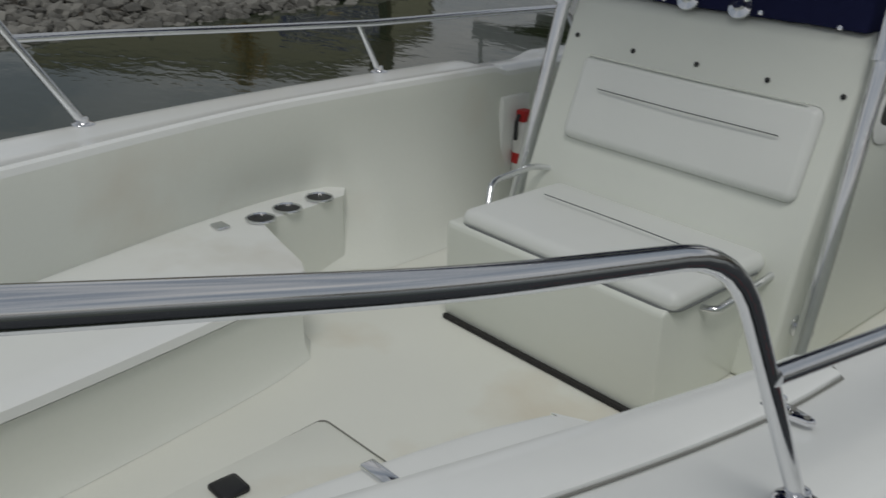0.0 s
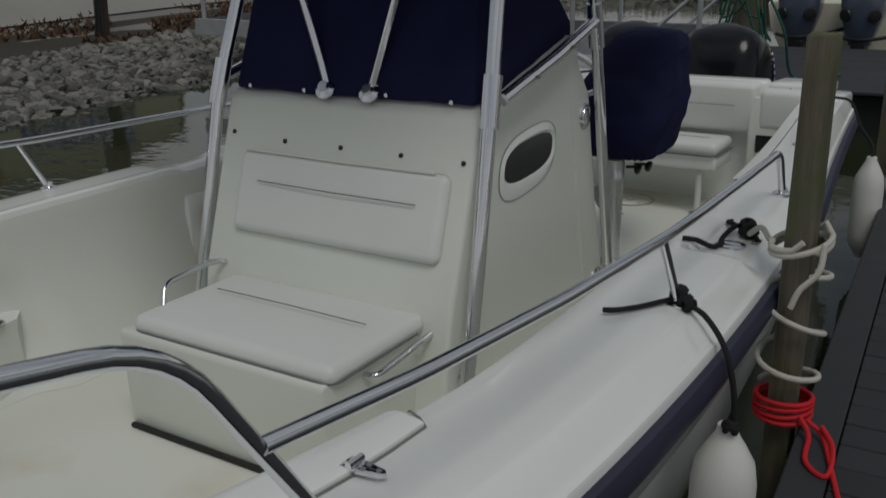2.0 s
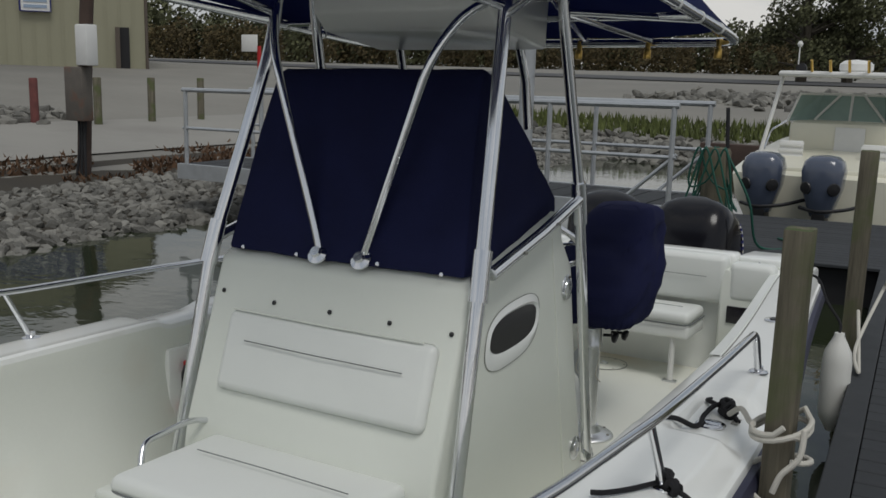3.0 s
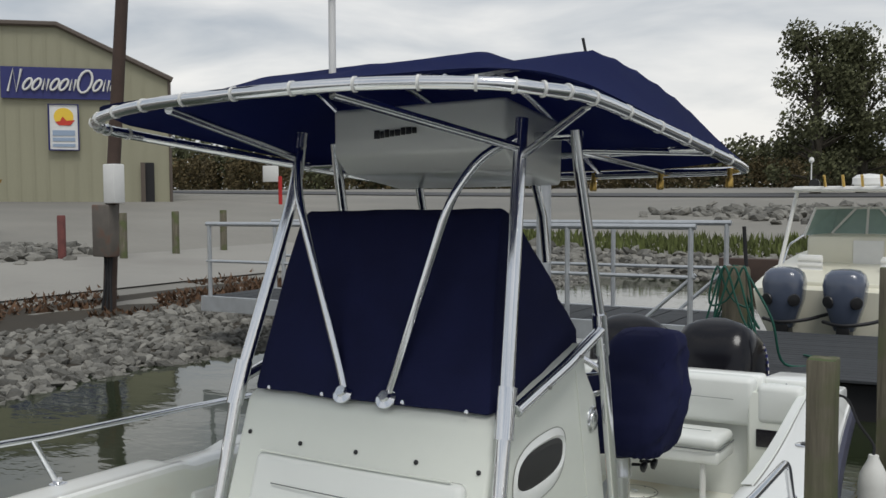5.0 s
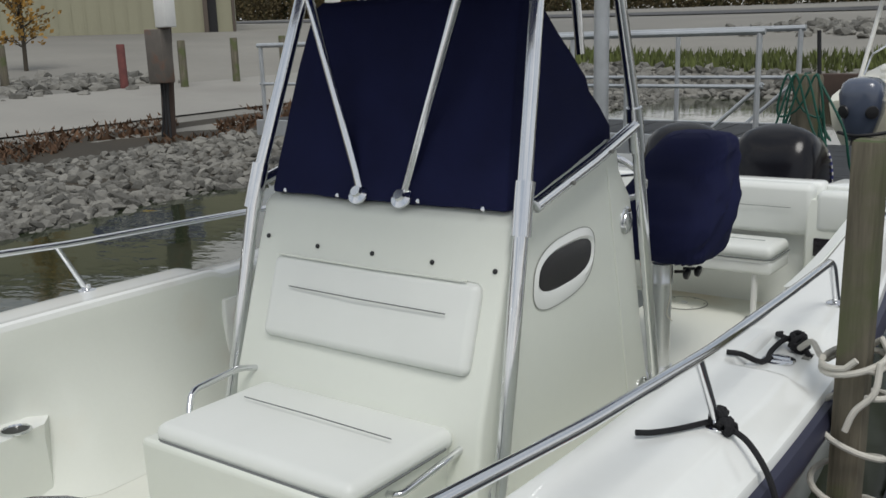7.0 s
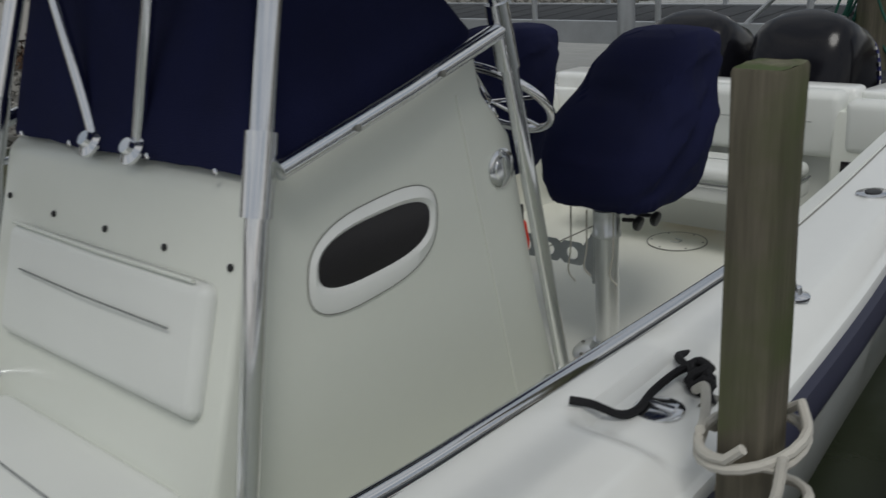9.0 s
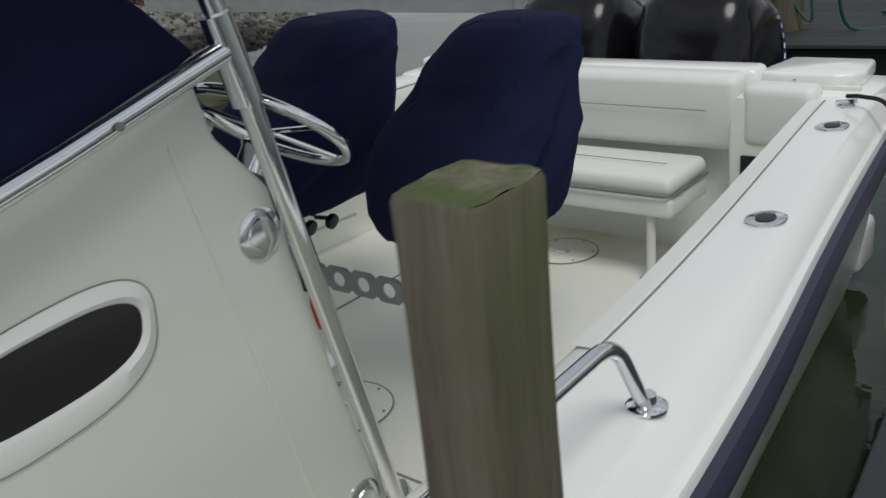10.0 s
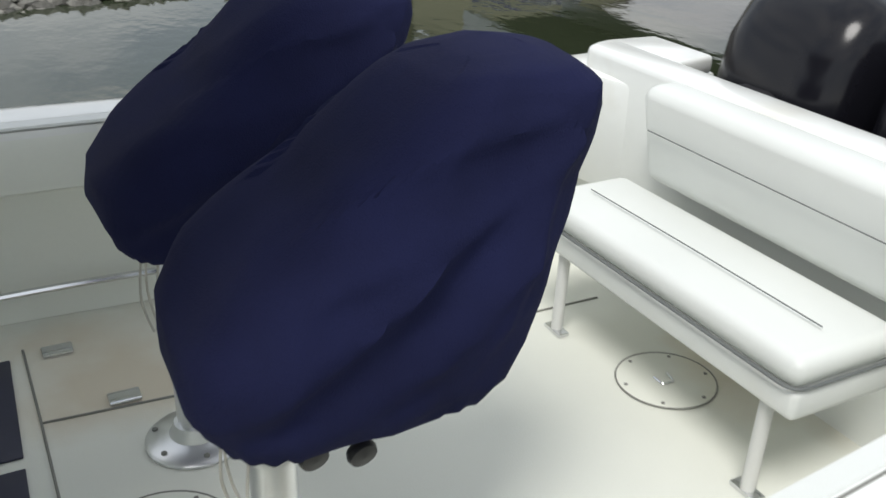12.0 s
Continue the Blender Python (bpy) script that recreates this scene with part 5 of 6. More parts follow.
rope("spring_line", [(1.40, 8.9, 0.36), (1.46, 8.6, 0.16), (1.50, 8.3, 0.13), (1.44, 8.6, 0.2), (1.49, 9.3, 0.42), (1.52, 9.28, 0.5)], 0.011, ROPE_WHITE, "white line looped beside the stern")


# ---- docks ----
def plank_dock(name, label, origin, turn, width, y0, y1, z, step=0.142, parts=True):
    dock = empty(name, (origin[0], origin[1], z))
    dock.rotation_euler = (0, 0, radians(turn))
    tagged(dock, label, "dock", kind="structure")
    me = bpy.data.meshes.new("plank")
    b = box((0.0, 0.0, -0.03), (width, step - 0.007, 0.0), 0.004, 1)
    b.to_mesh(me)
    b.free()
    me.materials.append(PLANK)
    n = int((y1 - y0) / step)
    for i in range(n):
        ob = new("plank", me)
        ob.parent = dock
        ob.location = (0.13, y0 + i * step, random.uniform(-0.001, 0.001))
    for a, b_, top, nm in ((0.0, 0.125, 0.004, "edge_board"), (width + 0.135, width + 0.26, 0.004, "edge_board")):
        f = bpy.data.meshes.new(nm)
        b = box((a, y0, -0.035), (b_, y1, top), 0.005, 1)
        b.to_mesh(f)
        b.free()
        f.materials.append(PLANK)
        new(nm, f).parent = dock
    f = bpy.data.meshes.new("fascia")
    b = box((0.01, y0, -0.30), (0.05, y1, -0.036), 0.004, 1)
    box((width + 0.21, y0, -0.30), (width + 0.25, y1, -0.036), 0.004, 1, b)
    b.to_mesh(f)
    b.free()
    f.materials.append(FASCIA)
    new("fascia", f).parent = dock
    f = bpy.data.meshes.new("float_tank")
    b = box((0.25, y0 + 0.1, -0.62), (width, y1 - 0.1, -0.04), 0.02, 1)
    b.to_mesh(f)
    b.free()
    f.materials.append(DARK_FOOT)
    new("float_tank", f).parent = dock
    return dock


plank_dock("finger_dock", "grey composite plank floating dock beside the boat", (dock_edge(4.7), 4.7), 3.55, 1.5, -5.5, 7.2, 0.10)
plank_dock("stern_dock", "grey plank dock behind the stern", (-1.25, 11.55), 8.0, 5.2, 0.0, 3.1, 0.10)

# ---- gangway ----
gang = empty("gangway", (-5, 12.1, 0.3))
tagged(gang, "grey aluminium gangway with rails from shore to dock", "gangway")
GX0, GX1, GY0, GY1 = -7.45, -0.66, 11.6, 12.9


def gang_z(x):
    return 0.425 + 0.010 * (x - GX0)


for y in (GY0, GY1):
    part("side_beam", prism([(GX0, gang_z(GX0) - 0.16), (GX1, gang_z(GX1) - 0.16), (GX1, gang_z(GX1) + 0.04), (GX0, gang_z(GX0) + 0.04)], "y", y - 0.03, y + 0.03), GALV, gang)
    for h, r in ((1.02, 0.03), (0.52, 0.02)):
        part("hand_rail", tube([(GX0 + 0.1, y, gang_z(GX0) + h), (GX1, y, gang_z(GX1) + h)], r, 8), GALV, gang)
    for i in range(6):
        x = GX0 + 0.15 + i * (GX1 - GX0 - 0.2) / 5
        part("rail_post", tube([(x, y, gang_z(x)), (x, y, gang_z(x) + 1.02)], 0.028, 8), GALV, gang)
    part("end_brace", tube([(GX1 - 0.6, y, gang_z(GX1)), (GX1 + 0.0, y, gang_z(GX1) + 0.55)], 0.02, 8), GALV, gang)
for i in range(22):
    x0 = GX0 + i * (GX1 - GX0) / 22
    x1 = x0 + (GX1 - GX0) / 22 - 0.02
    part("deck_panel", prism([(x0, gang_z(x0)), (x1, gang_z(x1)), (x1, gang_z(x1) + 0.03), (x0, gang_z(x0) + 0.03)], "y", GY0 + 0.03, GY1 - 0.03), PLANK, gang, smooth=False)
post = tagged(part("guide_post", lathe([(0.075, -1.5), (0.075, 2.3), (0, 2.3)], (-2.15, 11.28, 0), n=16), GALV), "blue-grey steel guide pile by the gangway", "piling")

# hose-draped piling on the stern dock
HX = -0.43
hp = empty("hose_piling", (HX, 12.25, 0))
tagged(hp, "wooden piling draped with coils of green hose", "piling")
part("post", lathe([(0.14, -1.2), (0.145, 0.3), (0.14, 1.05), (0.12, 1.09), (0, 1.1)], (HX, 12.25, 0), n=14), PILE_WOOD, hp)
for j in range(5):
    rnd = random.Random(j)
    a0 = rnd.uniform(0, 6)
    sp = rnd.uniform(0.16, 0.34)
    lo = rnd.uniform(0.18, 0.55)
    pts = [(HX + sp * math.cos(a0 + t) * (1 - 0.55 * abs(math.cos(t))), 12.08 + 0.12 * math.sin(a0), 1.1 - lo - (0.5 - 0.5 * math.cos(2 * t)) * 0.0 + lo * math.cos(2 * t)) for t in [2 * math.pi * k / 16 for k in range(16)]]
    part("hose_coil", tube(curve_points(pts, 3, True), 0.011, 6, True), HOSE_GREEN, hp)
part("hose_tail", tube(curve_points([(HX + 0.15, 12.05, 1.05), (HX + 0.4, 12.05, 0.6), (HX + 0.5, 12.2, 0.13), (HX + 0.85, 12.6, 0.12), (HX + 0.55, 12.9, 0.12)], 6), 0.014, 6), HOSE_GREEN, hp)
part("hook_post", tube([(HX + 0.1, 12.25, 1.05), (HX + 0.07, 12.25, 1.5)], 0.02, 8), DARK_FOOT, hp)


# ---- cabin boat beyond the stern dock ----
cruiser = empty("fishing_cruiser", (0.1, 19.5, WATER_Z))
cruiser.rotation_euler = (0, 0, 0)
tagged(cruiser, "cream walkaround fishing boat with hardtop and twin outboards", "boat")
secs = []
for y, w, zt, zb in ((17.6, 1.30, 0.62, -0.3), (18.0, 1.36, 0.70, -0.3), (19.5, 1.42, 0.85, -0.3), (21.5, 1.35, 1.0, -0.3), (23.2, 0.9, 1.18, -0.3), (24.6, 0.08, 1.35, 0.2)):
    secs.append([(-w * 0.72, y, zb), (-w * 0.95, y, zt * 0.45), (-w, y, zt), (-w + 0.1, y, zt + 0.04), (w - 0.1, y, zt + 0.04), (w, y, zt), (w * 0.95, y, zt * 0.45), (w * 0.72, y, zb)])
part("hull", loft(secs, True), CREAM, cruiser, "cream hull")
part("transom_wall", box((-1.1, 17.85, 0.4), (1.1, 18.05, 0.78), 0.04), CREAM, cruiser)
cab = part("cabin", prism([(20.1, 0.8), (20.1, 1.42), (20.6, 1.45), (22.6, 1.25), (23.2, 1.1)], "x", -0.95, 0.95, 0.08, 2), CREAM, cruiser)
part("bulkhead_door", box((-0.15, 20.06, 0.6), (0.35, 20.09, 1.35), 0.01), SIGN_WHITE, cab, "pale cabin door")
for x in (-0.72, 0.62):
    st = part("deck_seat", box((x - 0.2, 19.2, 0.75), (x + 0.2, 19.3, 1.12), 0.03), SIGN_WHITE, cruiser, "white slatted seat")
    for j in range(3):
        part("slat", box((x - 0.21, 19.18, 0.82 + 0.1 * j), (x + 0.21, 19.2, 0.88 + 0.1 * j), 0.005), SIGN_WHITE, st)
ws = part("windshield", loft([[(-1.0, 20.15, 1.42), (-0.6, 20.6, 1.45), (0.6, 20.6, 1.45), (1.0, 20.15, 1.42)], [(-0.82, 20.2, 1.92), (-0.52, 20.75, 1.92), (0.52, 20.75, 1.92), (0.82, 20.2, 1.92)]]), GLASS_TINT, cruiser, "green tinted windshield", smooth=False)
for pts in ([(-1.0, 20.15, 1.42), (-0.82, 20.2, 1.92), (-0.52, 20.75, 1.92), (0.52, 20.75, 1.92), (0.82, 20.2, 1.92), (1.0, 20.15, 1.42)], [(-0.6, 20.58, 1.45), (-0.2, 20.7, 1.92)], [(0.6, 20.58, 1.45), (0.2, 20.7, 1.92)], [(0, 20.6, 1.45), (0, 20.74, 1.92)]):
    part("windshield_frame", tube(pts, 0.025, 6), SIGN_WHITE, ws)
ht = part("hardtop", box((-1.05, 19.2, 2.22), (1.05, 21.0, 2.32), 0.05, 2), SIGN_WHITE, cruiser, "white hardtop")
for s in (1, -1):
    part("top_support", tube([(s * 1.25, 19.2, 0.8), (s * 1.0, 19.45, 2.24)], 0.035, 8), SIGN_WHITE, cruiser)
    part("side_rail", tube(rounded([(s * 1.3, 19.8, 0.9), (s * 1.22, 19.9, 1.25), (s * 1.15, 22.0, 1.5), (s * 0.7, 23.6, 1.75)], 0.15), 0.018, 8), STEEL, cruiser)
    part("searchlight", lathe([(0.06, -0.05), (0.09, 0), (0.09, 0.06), (0, 0.07)], (s * 0.7, 19.4, 2.36), (0, -1, 0), 14), BLACK, ht)
part("radar_dome", lathe([(0.24, 0), (0.28, 0.04), (0.28, 0.14), (0.2, 0.2), (0, 0.22)], (0.1, 20.0, 2.32), n=20), SIGN_WHITE, ht)
part("whip_light", tube([(-0.8, 19.6, 2.3), (-0.8, 19.6, 2.75)], 0.012, 6), SIGN_WHITE, ht)
part("whip_globe", lathe([(0.03, 0), (0.05, 0.04), (0.03, 0.09), (0, 0.1)], (-0.8, 19.6, 2.74), n=12), SIGN_WHITE, ht)
for j in range(4):
    part("rod_holder", tube([(-0.5 + 0.3 * j, 19.25, 2.3), (-0.5 + 0.3 * j, 19.1, 2.5)], 0.025, 8), BRASS, ht)
for x0 in (-0.744, 0.153):
    e = part("outboard", loft([[Vector((x0 + w * abs(math.cos(t)) ** 0.6 * math.copysign(1, math.cos(t)), 17.3 + d * abs(math.sin(t)) ** 0.6 * math.copysign(1, math.sin(t)), z)) for t in [2 * math.pi * k / 20 for k in range(20)]]
             for z, w, d in ((0.10, 0.15, 0.18), (0.26, 0.21, 0.25), (0.52, 0.29, 0.31), (0.80, 0.32, 0.33), (0.95, 0.28, 0.30), (1.02, 0.20, 0.22), (1.04, 0.08, 0.12))], True, True), ENGINE_GREY, cruiser, "grey-blue outboard cowl")
    for s in (1, -1):
        part("cowl_panel", lathe([(0.10, 0), (0.09, 0.02), (0, 0.03)], (x0 + s * 0.20, 17.02, 0.55), (s * 0.5, -0.85, -0.1), 16), BLACK, e)
    part("lower_unit", box((x0 - 0.10, 17.1, -0.3), (x0 + 0.10, 17.5, 0.32), 0.03), BLACK, e)
    part("rigging", tube(curve_points([(x0 - 0.3, 17.2, 0.22), (x0, 17.0, 0.2), (x0 + 0.35, 17.15, 0.24), (x0 + 0.6, 17.5, 0.3)], 4), 0.03, 6), BLACK, e)

cruiser.location, cruiser.scale = (0.065, 17.47, WATER_Z), (0.85, 0.85, 0.85)


# ---- shore: utility pole, posts, sign board ----
def zed(x, y):
    return ground_z(x, y)


ux, uy = -9.76, 11.88
up = empty("utility_pole", (ux, uy, zed(ux, uy)))
tagged(up, "leaning dark utility pole with meter boxes on the bank", "utility pole")
uz = zed(ux, uy)
part("pole", tube([(ux, uy, uz - 0.3), (ux + 0.12, uy + 0.05, uz + 2.0), (ux + 0.50, uy + 0.2, uz + 7.0)], [0.10, 0.10, 0.085], 12), POLE_WOOD, up)
part("meter_box", box((ux - 0.06, uy - 0.22, uz + 0.80), (ux + 0.32, uy - 0.02, uz + 1.58), 0.02), RUST_BOX, up, "weathered grey meter box")
part("panel_box", box((ux + 0.22, uy - 0.22, uz + 1.60), (ux + 0.47, uy - 0.02, uz + 2.18), 0.02), SIGN_WHITE, up, "white electrical panel")
for k in range(3):
    part("conduit", tube(curve_points([(ux + 0.1 + 0.08 * k, uy - 0.12, uz + 0.81), (ux + 0.12 + 0.05 * k, uy - 0.12, uz + 0.5), (ux + 0.06 + 0.1 * k, uy - 0.16, uz - 0.02)], 4), 0.02, 6), DARK_FOOT, up)
for x, y, h, mt, lb in ((-15.0, 14.9, 0.93, FADED_RED, "faded red wooden bollard post"), (-14.3, 15.9, 1.0, PILE_WOOD, "short weathered grey wooden bollard post"), (-14.46, 17.5, 1.0, PILE_WOOD, "short weathered grey wooden bollard post"), (-14.45, 19.0, 1.0, PILE_WOOD, "short weathered grey wooden bollard post"), (-16.6, 13.2, 0.9, PILE_WOOD, "short weathered grey wooden bollard post")):
    z = zed(x, y)
    tagged(part("bollard_post", lathe([(0.085, -0.2), (0.085, h - 0.02), (0.075, h), (0, h)], (x, y, z), n=12), mt), lb, "post", "bollard posts")
sx, sy = -27.4, 35.5
sg = empty("notice_sign", (sx, sy, zed(sx, sy)))
tagged(sg, "blank white notice board on a red post", "sign")
part("board", box((sx - 0.95, sy - 0.03, zed(sx, sy) + 1.05), (sx - 0.02, sy + 0.03, zed(sx, sy) + 1.8), 0.01), SIGN_WHITE, sg)
part("sign_post", tube([(sx + 0.05, sy + 0.05, zed(sx, sy) - 0.1), (sx + 0.05, sy + 0.05, zed(sx, sy) + 1.3)], 0.09, 8), RED_PAINT, sg)
tagged(part("tarp_heap", rumple(box((-17.6, 12.0, zed(-17, 12.4) + 0.0), (-16.4, 12.9, zed(-17, 12.4) + 0.25), 0.1, 2), 0.08, 1.5, 2), BLUE_TARP), "crumpled blue tarp on the rocks", "tarp")

# ---- boat shop building ----
CAMH = Vector((2.118, 2.586, 1.75))


def far(px, d, z=0.0):
    """A place d metres off along a bearing from the dock, px in degrees left of the boat's axis."""
    a = radians(px)
    return Vector((CAMH.x - d * math.sin(a), CAMH.y + d * math.cos(a), z))


shop = empty("boat_shop", far(51, 46, 0.9))
tagged(shop, "tan metal-sided boat shop with a low gable", "building")
right, left = far(48.1, 46), far(71, 50)
ax = (right - left).normalized()
L = (right - left).length
back = Vector((-ax.y, ax.x, 0))
if back.dot(right - CAMH) < 0:
    back = -back


def on_shop(u, z, d=0.0):
    return left + ax * u - back * d + Vector((0, 0, z))


base_z = ground_z(right.x, right.y) - 0.02
ridge_u = L - 4.85
outline = [(0, base_z - 0.6), (L, base_z - 0.6), (L, 7.15), (ridge_u, 9.45), (0, 9.3)]
bm = bmesh.new()
A = [bm.verts.new(on_shop(u, z)) for u, z in outline]
B = [bm.verts.new(on_shop(u, z, -24)) for u, z in outline]
bm.faces.new(A)
bm.faces.new(B[::-1])
for k in range(5):
    bm.faces.new((A[k], B[k], B[(k + 1) % 5], A[(k + 1) % 5]))
part("wall", bm, SIDING, shop, smooth=False)
rb = bmesh.new()
for u in range(int(L / 0.6)):
    uu = u * 0.6 + 0.3
    top = 9.45 - (uu - ridge_u) * (2.3 / 4.85) if uu > ridge_u else 9.3 + 0.15 * uu / ridge_u
    p, q = on_shop(uu, base_z - 0.4, 0.03), on_shop(uu, top - 0.05, 0.03)
    vs = [rb.verts.new(v) for v in (p - ax * 0.04, p + ax * 0.04, q + ax * 0.04, q - ax * 0.04)]
    rb.faces.new(vs)
part("siding_ribs", rb, SIDING, shop, smooth=False)
part("roof_trim", tube([on_shop(0, 9.35, 0.12), on_shop(ridge_u, 9.5, 0.12), on_shop(L + 0.15, 7.15, 0.12)], 0.13, 6), ROOF, shop, "brown roof trim")
part("corner_trim", tube([on_shop(L, base_z, 0.05), on_shop(L, 7.1, 0.05)], 0.07, 6), ROOF, shop)


def panel(u0, u1, z0, z1, d, t=0.08):
    bm = bmesh.new()
    vs = [[bm.verts.new(on_shop(u, z, dd)) for u, z in ((u0, z0), (u1, z0), (u1, z1), (u0, z1))] for dd in (d, d - t)]
    bm.faces.new(vs[0])
    bm.faces.new(vs[1][::-1])
    for k in range(4):
        bm.faces.new((vs[0][k], vs[1][k], vs[1][(k + 1) % 4], vs[0][(k + 1) % 4]))
    return bm


dr = part("door", panel(L - 1.15, L - 0.75, base_z, base_z + 1.85, 0.12), DARK_FOOT, shop, "dark doorway")
part("door_leaf", panel(L - 1.35, L - 1.15, base_z, base_z + 1.85, 0.3), ROOF, dr)
sign1 = part("name_sign", panel(L - 7.2, L - 2.2, 6.15, 7.55, 0.2), SIGN_BLUE, shop, "navy sign board with white script shapes")
rnd = random.Random(4)
u = L - 6.9
for k in range(11):
    w = 0.58 if k in (0, 7) else 0.29
    h = 1.0 if k in (0, 7) else 0.5
    z = 6.78 + 0.16 * (k in (0, 7))
    pts = [on_shop(u + w * (0.5 + 0.5 * math.cos(t)) + 0.12 * math.sin(t), z + h * 0.5 * math.sin(t), 0.26) for t in [2 * math.pi * j / 14 for j in range(14)]]
    part("script_stroke", tube(pts, 0.055, 6, True) if k % 3 else tube([on_shop(u, z - h / 2, 0.26), on_shop(u + w * 0.4, z + h / 2, 0.26), on_shop(u + w * 0.6, z - h / 2, 0.26), on_shop(u + w, z + h / 2, 0.26)], 0.055, 6), SIGN_WHITE, sign1)
    u += w + 0.09
sign2 = part("logo_sign", panel(L - 5.25, L - 4.0, 3.85, 5.9, 0.2), SIGN_WHITE, shop, "white club sign with a sun shape")
part("sign_border", tube([on_shop(a, b, 0.22) for a, b in ((L - 5.25, 3.85), (L - 4.0, 3.85), (L - 4.0, 5.9), (L - 5.25, 5.9), (L - 5.25, 3.85))], 0.04, 4), SIGN_BLUE, sign2)
disc = bmesh.new()
disc.faces.new([disc.verts.new(on_shop(L - 4.62 + 0.42 * math.cos(t), 5.35 + 0.40 * math.sin(t), 0.215)) for t in [2 * math.pi * k / 24 for k in range(24)]])
part("sun_disc", disc, SIGN_YELLOW, sign2)
disc = bmesh.new()
disc.faces.new([disc.verts.new(on_shop(L - 4.58 + a * 0.8, 5.08 + b * 0.8, 0.225)) for a, b in ((-0.5, 0.05), (-0.3, -0.15), (0.3, -0.15), (0.55, 0.15), (0.1, 0.12), (-0.1, 0.35), (-0.25, 0.1))])
part("sail_shape", disc, SIGN_RED, sign2)
for k, (a, b, h) in enumerate(((-5.1, -4.15, 0.24), (-5.1, -4.15, 0.16), (-5.1, -4.15, 0.13))):
    part("lettering_bar", panel(L + a, L + b, 4.5 - 0.25 * k, 4.5 - 0.25 * k + h, 0.23, 0.03), SIGN_SKY, sign2)


# ---- trees ----
def leaf_cloud(bm, c, r, n, size, rnd, squash=0.8):
    for _ in range(n):
        d = Vector((rnd.gauss(0, 1), rnd.gauss(0, 1), rnd.gauss(0, 1)))
        d = d.normalized() * r * rnd.random() ** 0.4
        p = c + Vector((d.x, d.y, d.z * squash))
        u = Vector((rnd.gauss(0, 1), rnd.gauss(0, 1), rnd.gauss(0, 1))).normalized()
        v = u.orthogonal().normalized() * size * rnd.uniform(0.6, 1.3)
        w = u.cross(v).normalized() * size * rnd.uniform(0.4, 0.9)
        bm.faces.new([bm.verts.new(p + q) for q in (-v, w, v, -w)])


def tree(p, h, spread, material, label, seed, leaves=2600, size=0.35, trunk=0.3, low=0.25):
    rnd = random.Random(seed)
    t = empty("tree", p)
    tagged(t, label, "tree")
    bm = tube([p + Vector((0, 0, -0.3)), p + Vector((0.1, 0, h * 0.3)), p + Vector((-0.1, 0.1, h * 0.65)), p + Vector((0, 0, h * 0.92))], [trunk, trunk * 0.75, trunk * 0.4, 0.04], 8)
    crowns = []
    for k in range(44):
        z = h * rnd.uniform(low, 0.95)
        a = rnd.uniform(0, 6.28)
        reach = spread * rnd.uniform(0.25, 1.0) * (1.05 - 0.55 * (z / h - low) / (1 - low))
        q = p + Vector((reach * math.cos(a), reach * math.sin(a), z))
        tube([p + Vector((0, 0, z * 0.72)), p + Vector((reach * 0.5 * math.cos(a), reach * 0.5 * math.sin(a), z * 0.9)), q], [trunk * 0.3, trunk * 0.18, 0.02], 5, False, bm)
        crowns.append((q, spread * rnd.uniform(0.24, 0.44)))
    part("trunk", bm, BARK, t)
    bm = bmesh.new()
    for q, r in crowns:
        leaf_cloud(bm, q, r, leaves // 44, size, rnd)
    part("crown", bm, material, t, smooth=False)


tree(far(10.3, 62, ground_z(*far(10.3, 62).xy)), 10.9, 3.4, LEAF_DARK, "tall green tree beginning to turn brown", 3, 9000, 0.13, 0.35, 0.10)
tree(far(59.4, 26, ground_z(*far(59.4, 26).xy)), 3.9, 0.75, LEAF_YELLOW, "small slender tree with yellow autumn leaves", 5, 900, 0.07, 0.06, 0.2)
tree(far(7.9, 64, ground_z(*far(7.9, 64).xy)), 10.2, 3.3, LEAF_DARK, "green tree behind the moored boats", 8, 9000, 0.13, 0.35, 0.10)


def tree_line(name, a0, a1, d, h, material, seed, label, n):
    rnd = random.Random(seed)
    bm = bmesh.new()
    for k in range(n):
        a = a0 + (a1 - a0) * (k + rnd.random()) / n
        dd = d * rnd.uniform(0.94, 1.1)
        p = far(a, dd)
        z = ground_z(p.x, p.y)
        hh = h * (0.65 + 0.35 * noise.noise(Vector((a * 0.35, seed, 0)))) * rnd.uniform(0.75, 1.1)
        for j in range(3):
            leaf_cloud(bm, Vector((p.x, p.y, z + hh * (0.18 + 0.3 * j))), hh * 0.36, 130, hh * 0.055, rnd, 0.9)
    tagged(part(name, bm, material, smooth=False), label, "trees", kind="stuff")


tree_line("far_woods", -60, 130, 118, 9.0, LEAF_DARK, 11, "dark green wood line beyond the lot", 420)
tree_line("far_brush", -60, 130, 108, 6.0, LEAF_BROWN, 12, "brownish brush in front of the woods", 300)

# weeds on the bank
bm = bmesh.new()
rnd = random.Random(7)
for _ in range(9000):
    y = rnd.uniform(-2, 24)
    x = -7.1 - rnd.triangular(1.9, 4.2, 2.7)
    if noise.noise(Vector((x * 0.8, y * 0.6, 1))) < -0.12:
        continue
    z = ground_z(x, y)
    h = rnd.uniform(0.03, 0.12)
    a = rnd.uniform(0, 6.28)
    d = Vector((math.cos(a), math.sin(a), 0)) * rnd.uniform(0.02, 0.05)
    q = Vector((x, y, z))
    bm.faces.new([bm.verts.new(v) for v in (q - d, q + d, q + Vector((rnd.uniform(-0.08, 0.08), rnd.uniform(-0.08, 0.08), h)))])
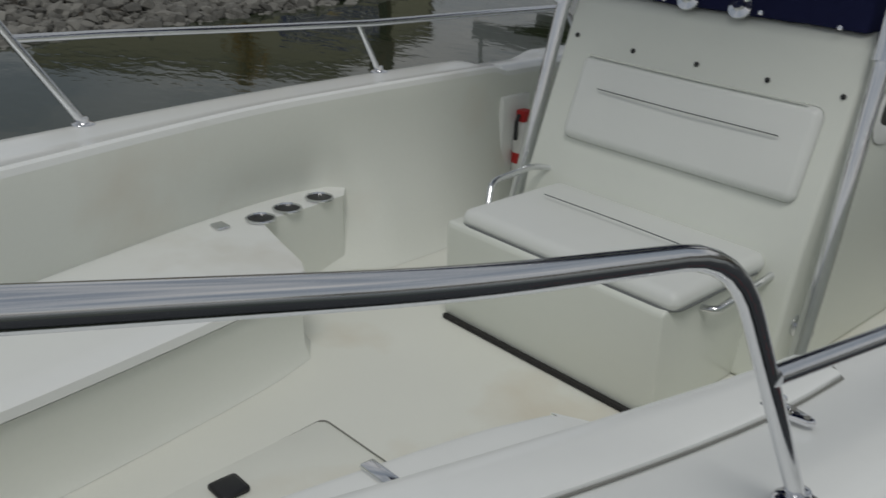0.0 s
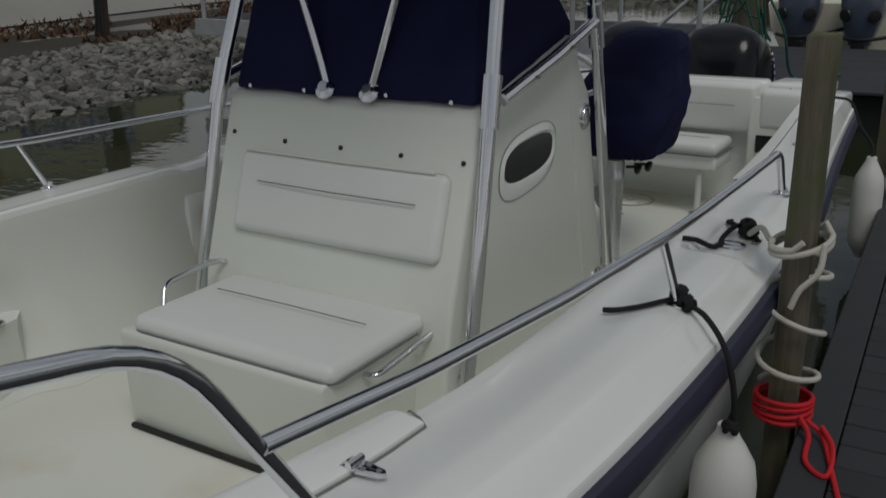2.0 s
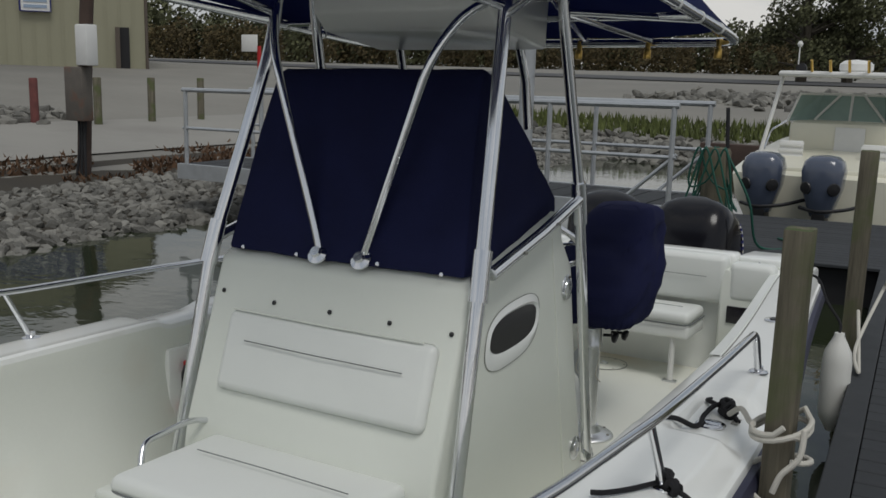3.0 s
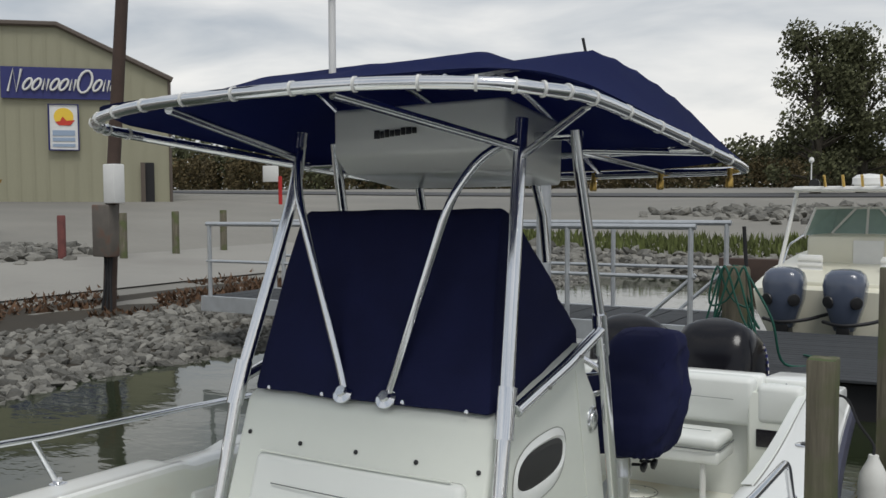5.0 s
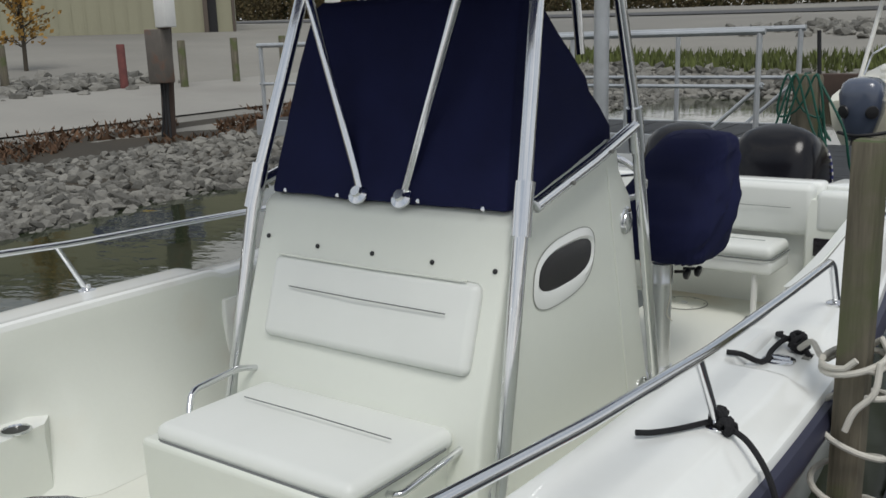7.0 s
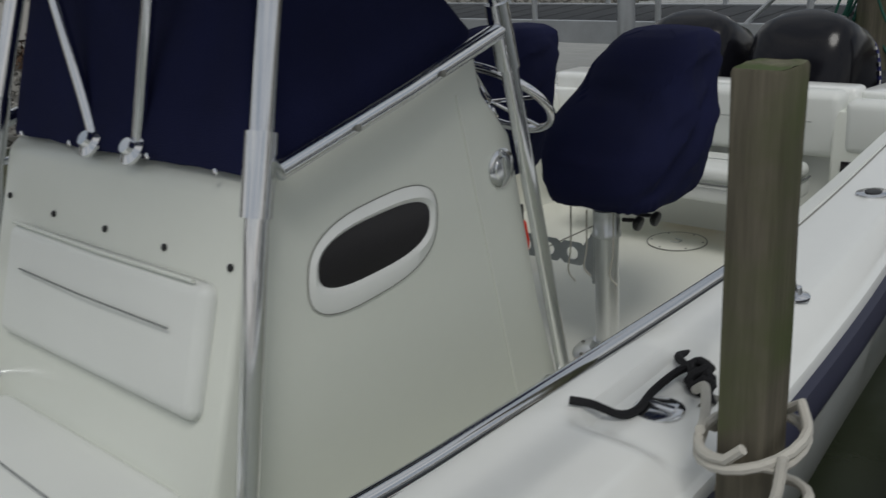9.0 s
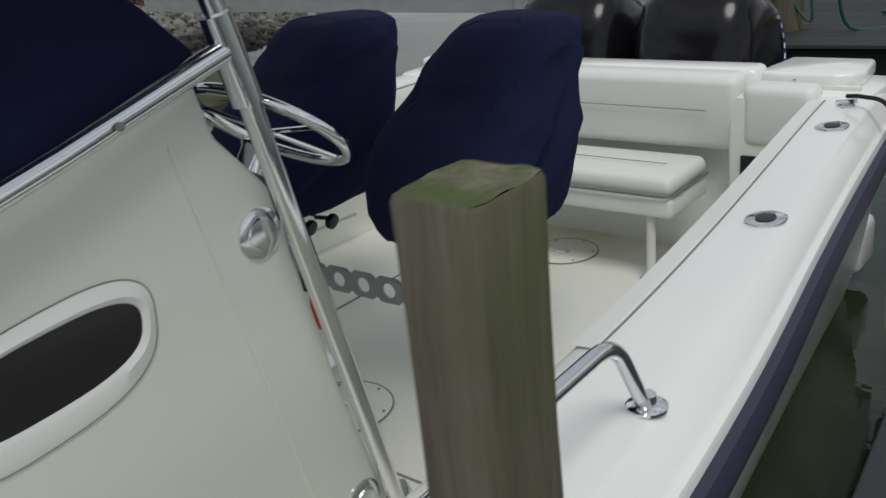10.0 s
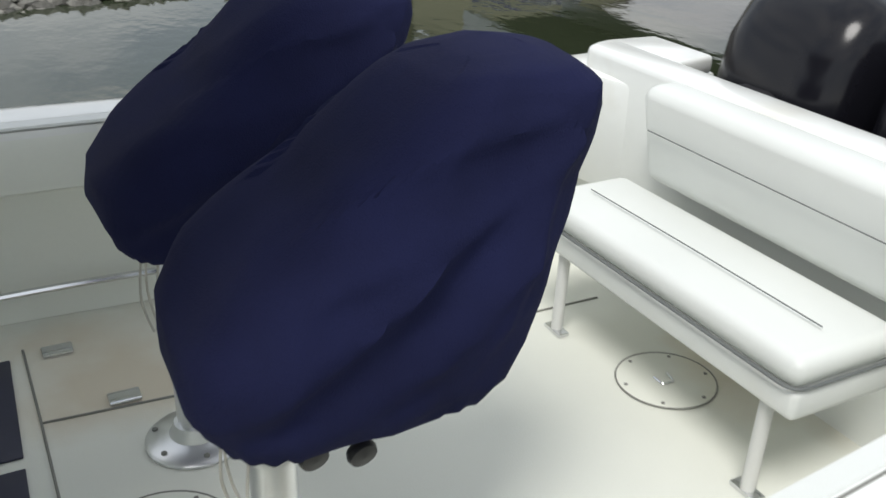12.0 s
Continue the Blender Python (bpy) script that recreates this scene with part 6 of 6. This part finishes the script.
tagged(part("bank_weeds", bm, WEED, smooth=False), "low reddish dry weeds along the bank", "weeds", kind="stuff")
bm = bmesh.new()
for _ in range(5200):
    x, y = rnd.uniform(-13, 12), rnd.uniform(27.6, 31)
    z = ground_z(x, y)
    h = rnd.uniform(0.1, 0.35)
    a = rnd.uniform(0, 6.28)
    d = Vector((math.cos(a), math.sin(a), 0)) * rnd.uniform(0.03, 0.08)
    q = Vector((x, y, z))
    bm.faces.new([bm.verts.new(v) for v in (q - d, q + d, q + Vector((rnd.uniform(-0.1, 0.1), rnd.uniform(-0.1, 0.1), h)))])
tagged(part("far_grass", bm, GRASS, smooth=False), "rough yellow-green grass on the far bank", "grass", kind="stuff")


# ---- rock bank ----
def rock_mesh(seed):
    rnd = random.Random(seed)
    bm = bmesh.new()
    bmesh.ops.create_icosphere(bm, subdivisions=1, radius=1)
    sx, sy, sz = rnd.uniform(0.75, 1.3), rnd.uniform(0.55, 1.05), rnd.uniform(0.45, 0.85)
    for v in bm.verts:
        k = 1 + rnd.uniform(-0.36, 0.3)
        v.co = Vector((v.co.x * sx * k, v.co.y * sy * k, v.co.z * sz * k))
    verts = [tuple(v.co) for v in bm.verts]
    bm.verts.index_update()
    faces = [tuple(v.index for v in f.verts) for f in bm.faces]
    bm.free()
    return verts, faces


ROCKS = [rock_mesh(i) for i in range(10)]
bank = empty("rock_bank", (-8.5, 10, -0.2))
tagged(bank, "bank of loose grey and white limestone riprap", "rock bank", kind="structure")
shared = []
for i, (vs, fs) in enumerate(ROCKS):
    me = bpy.data.meshes.new("rock")
    me.from_pydata(vs, [], fs)
    me.materials.append(ROCK_ONE)
    shared.append(me)
rnd = random.Random(21)
allv, allf = [], []


def put_rock(x, y, s, single):
    z = ground_z(x, y) + s * rnd.uniform(0.0, 0.35)
    m = Matrix.LocRotScale((x, y, z), Euler((rnd.uniform(-0.6, 0.6), rnd.uniform(-0.6, 0.6), rnd.uniform(0, 6.28))), (s, s, s))
    k = rnd.randrange(10)
    if single:
        ob = new("rock", shared[k])
        ob.parent = bank
        ob.matrix_local = Matrix.Translation((8.5, -10, 0.2)) @ m
    else:
        vs, fs = ROCKS[k]
        o = len(allv)
        allv.extend(tuple(m @ Vector(v)) for v in vs)
        allf.extend(tuple(i + o for i in f) for f in fs)


for i in range(290):
    put_rock(-7.1 - rnd.uniform(-0.25, 0.9), rnd.uniform(6.5, 12.0), rnd.uniform(0.06, 0.13), True)
for i in range(11000):
    y = rnd.uniform(-6, 25)
    d = rnd.uniform(-0.45, 2.15)
    put_rock(-7.1 - d, y, rnd.triangular(0.04, 0.13, 0.055), False)
for i in range(1500):
    put_rock(rnd.uniform(-11, 16), 24.9 + rnd.uniform(-0.5, 2.8), rnd.uniform(0.10, 0.22), False)
for i in range(700):
    put_rock(-16.6 + rnd.gauss(0, 0.7), rnd.uniform(8, 16.5), rnd.uniform(0.08, 0.2), False)
for i in range(500):
    put_rock(-4 + rnd.gauss(0, 3.0), 41 + rnd.gauss(0, 1.6), rnd.uniform(0.15, 0.35), False)
me = bpy.data.meshes.new("small_rocks")
me.from_pydata(allv, [], allf)
me.materials.append(ROCK)
ob = new("small_rocks", me)
ob.parent = bank
ob.location = (8.5, -10, 0.2)
tagged(ob, kind="stuff")
bw = tagged(part("far_bulkhead", box((-4.0, 24.5, -0.5), (9, 24.8, 0.30), 0.02), POLE_WOOD), "dark timber bulkhead across the basin", "bulkhead", kind="structure")
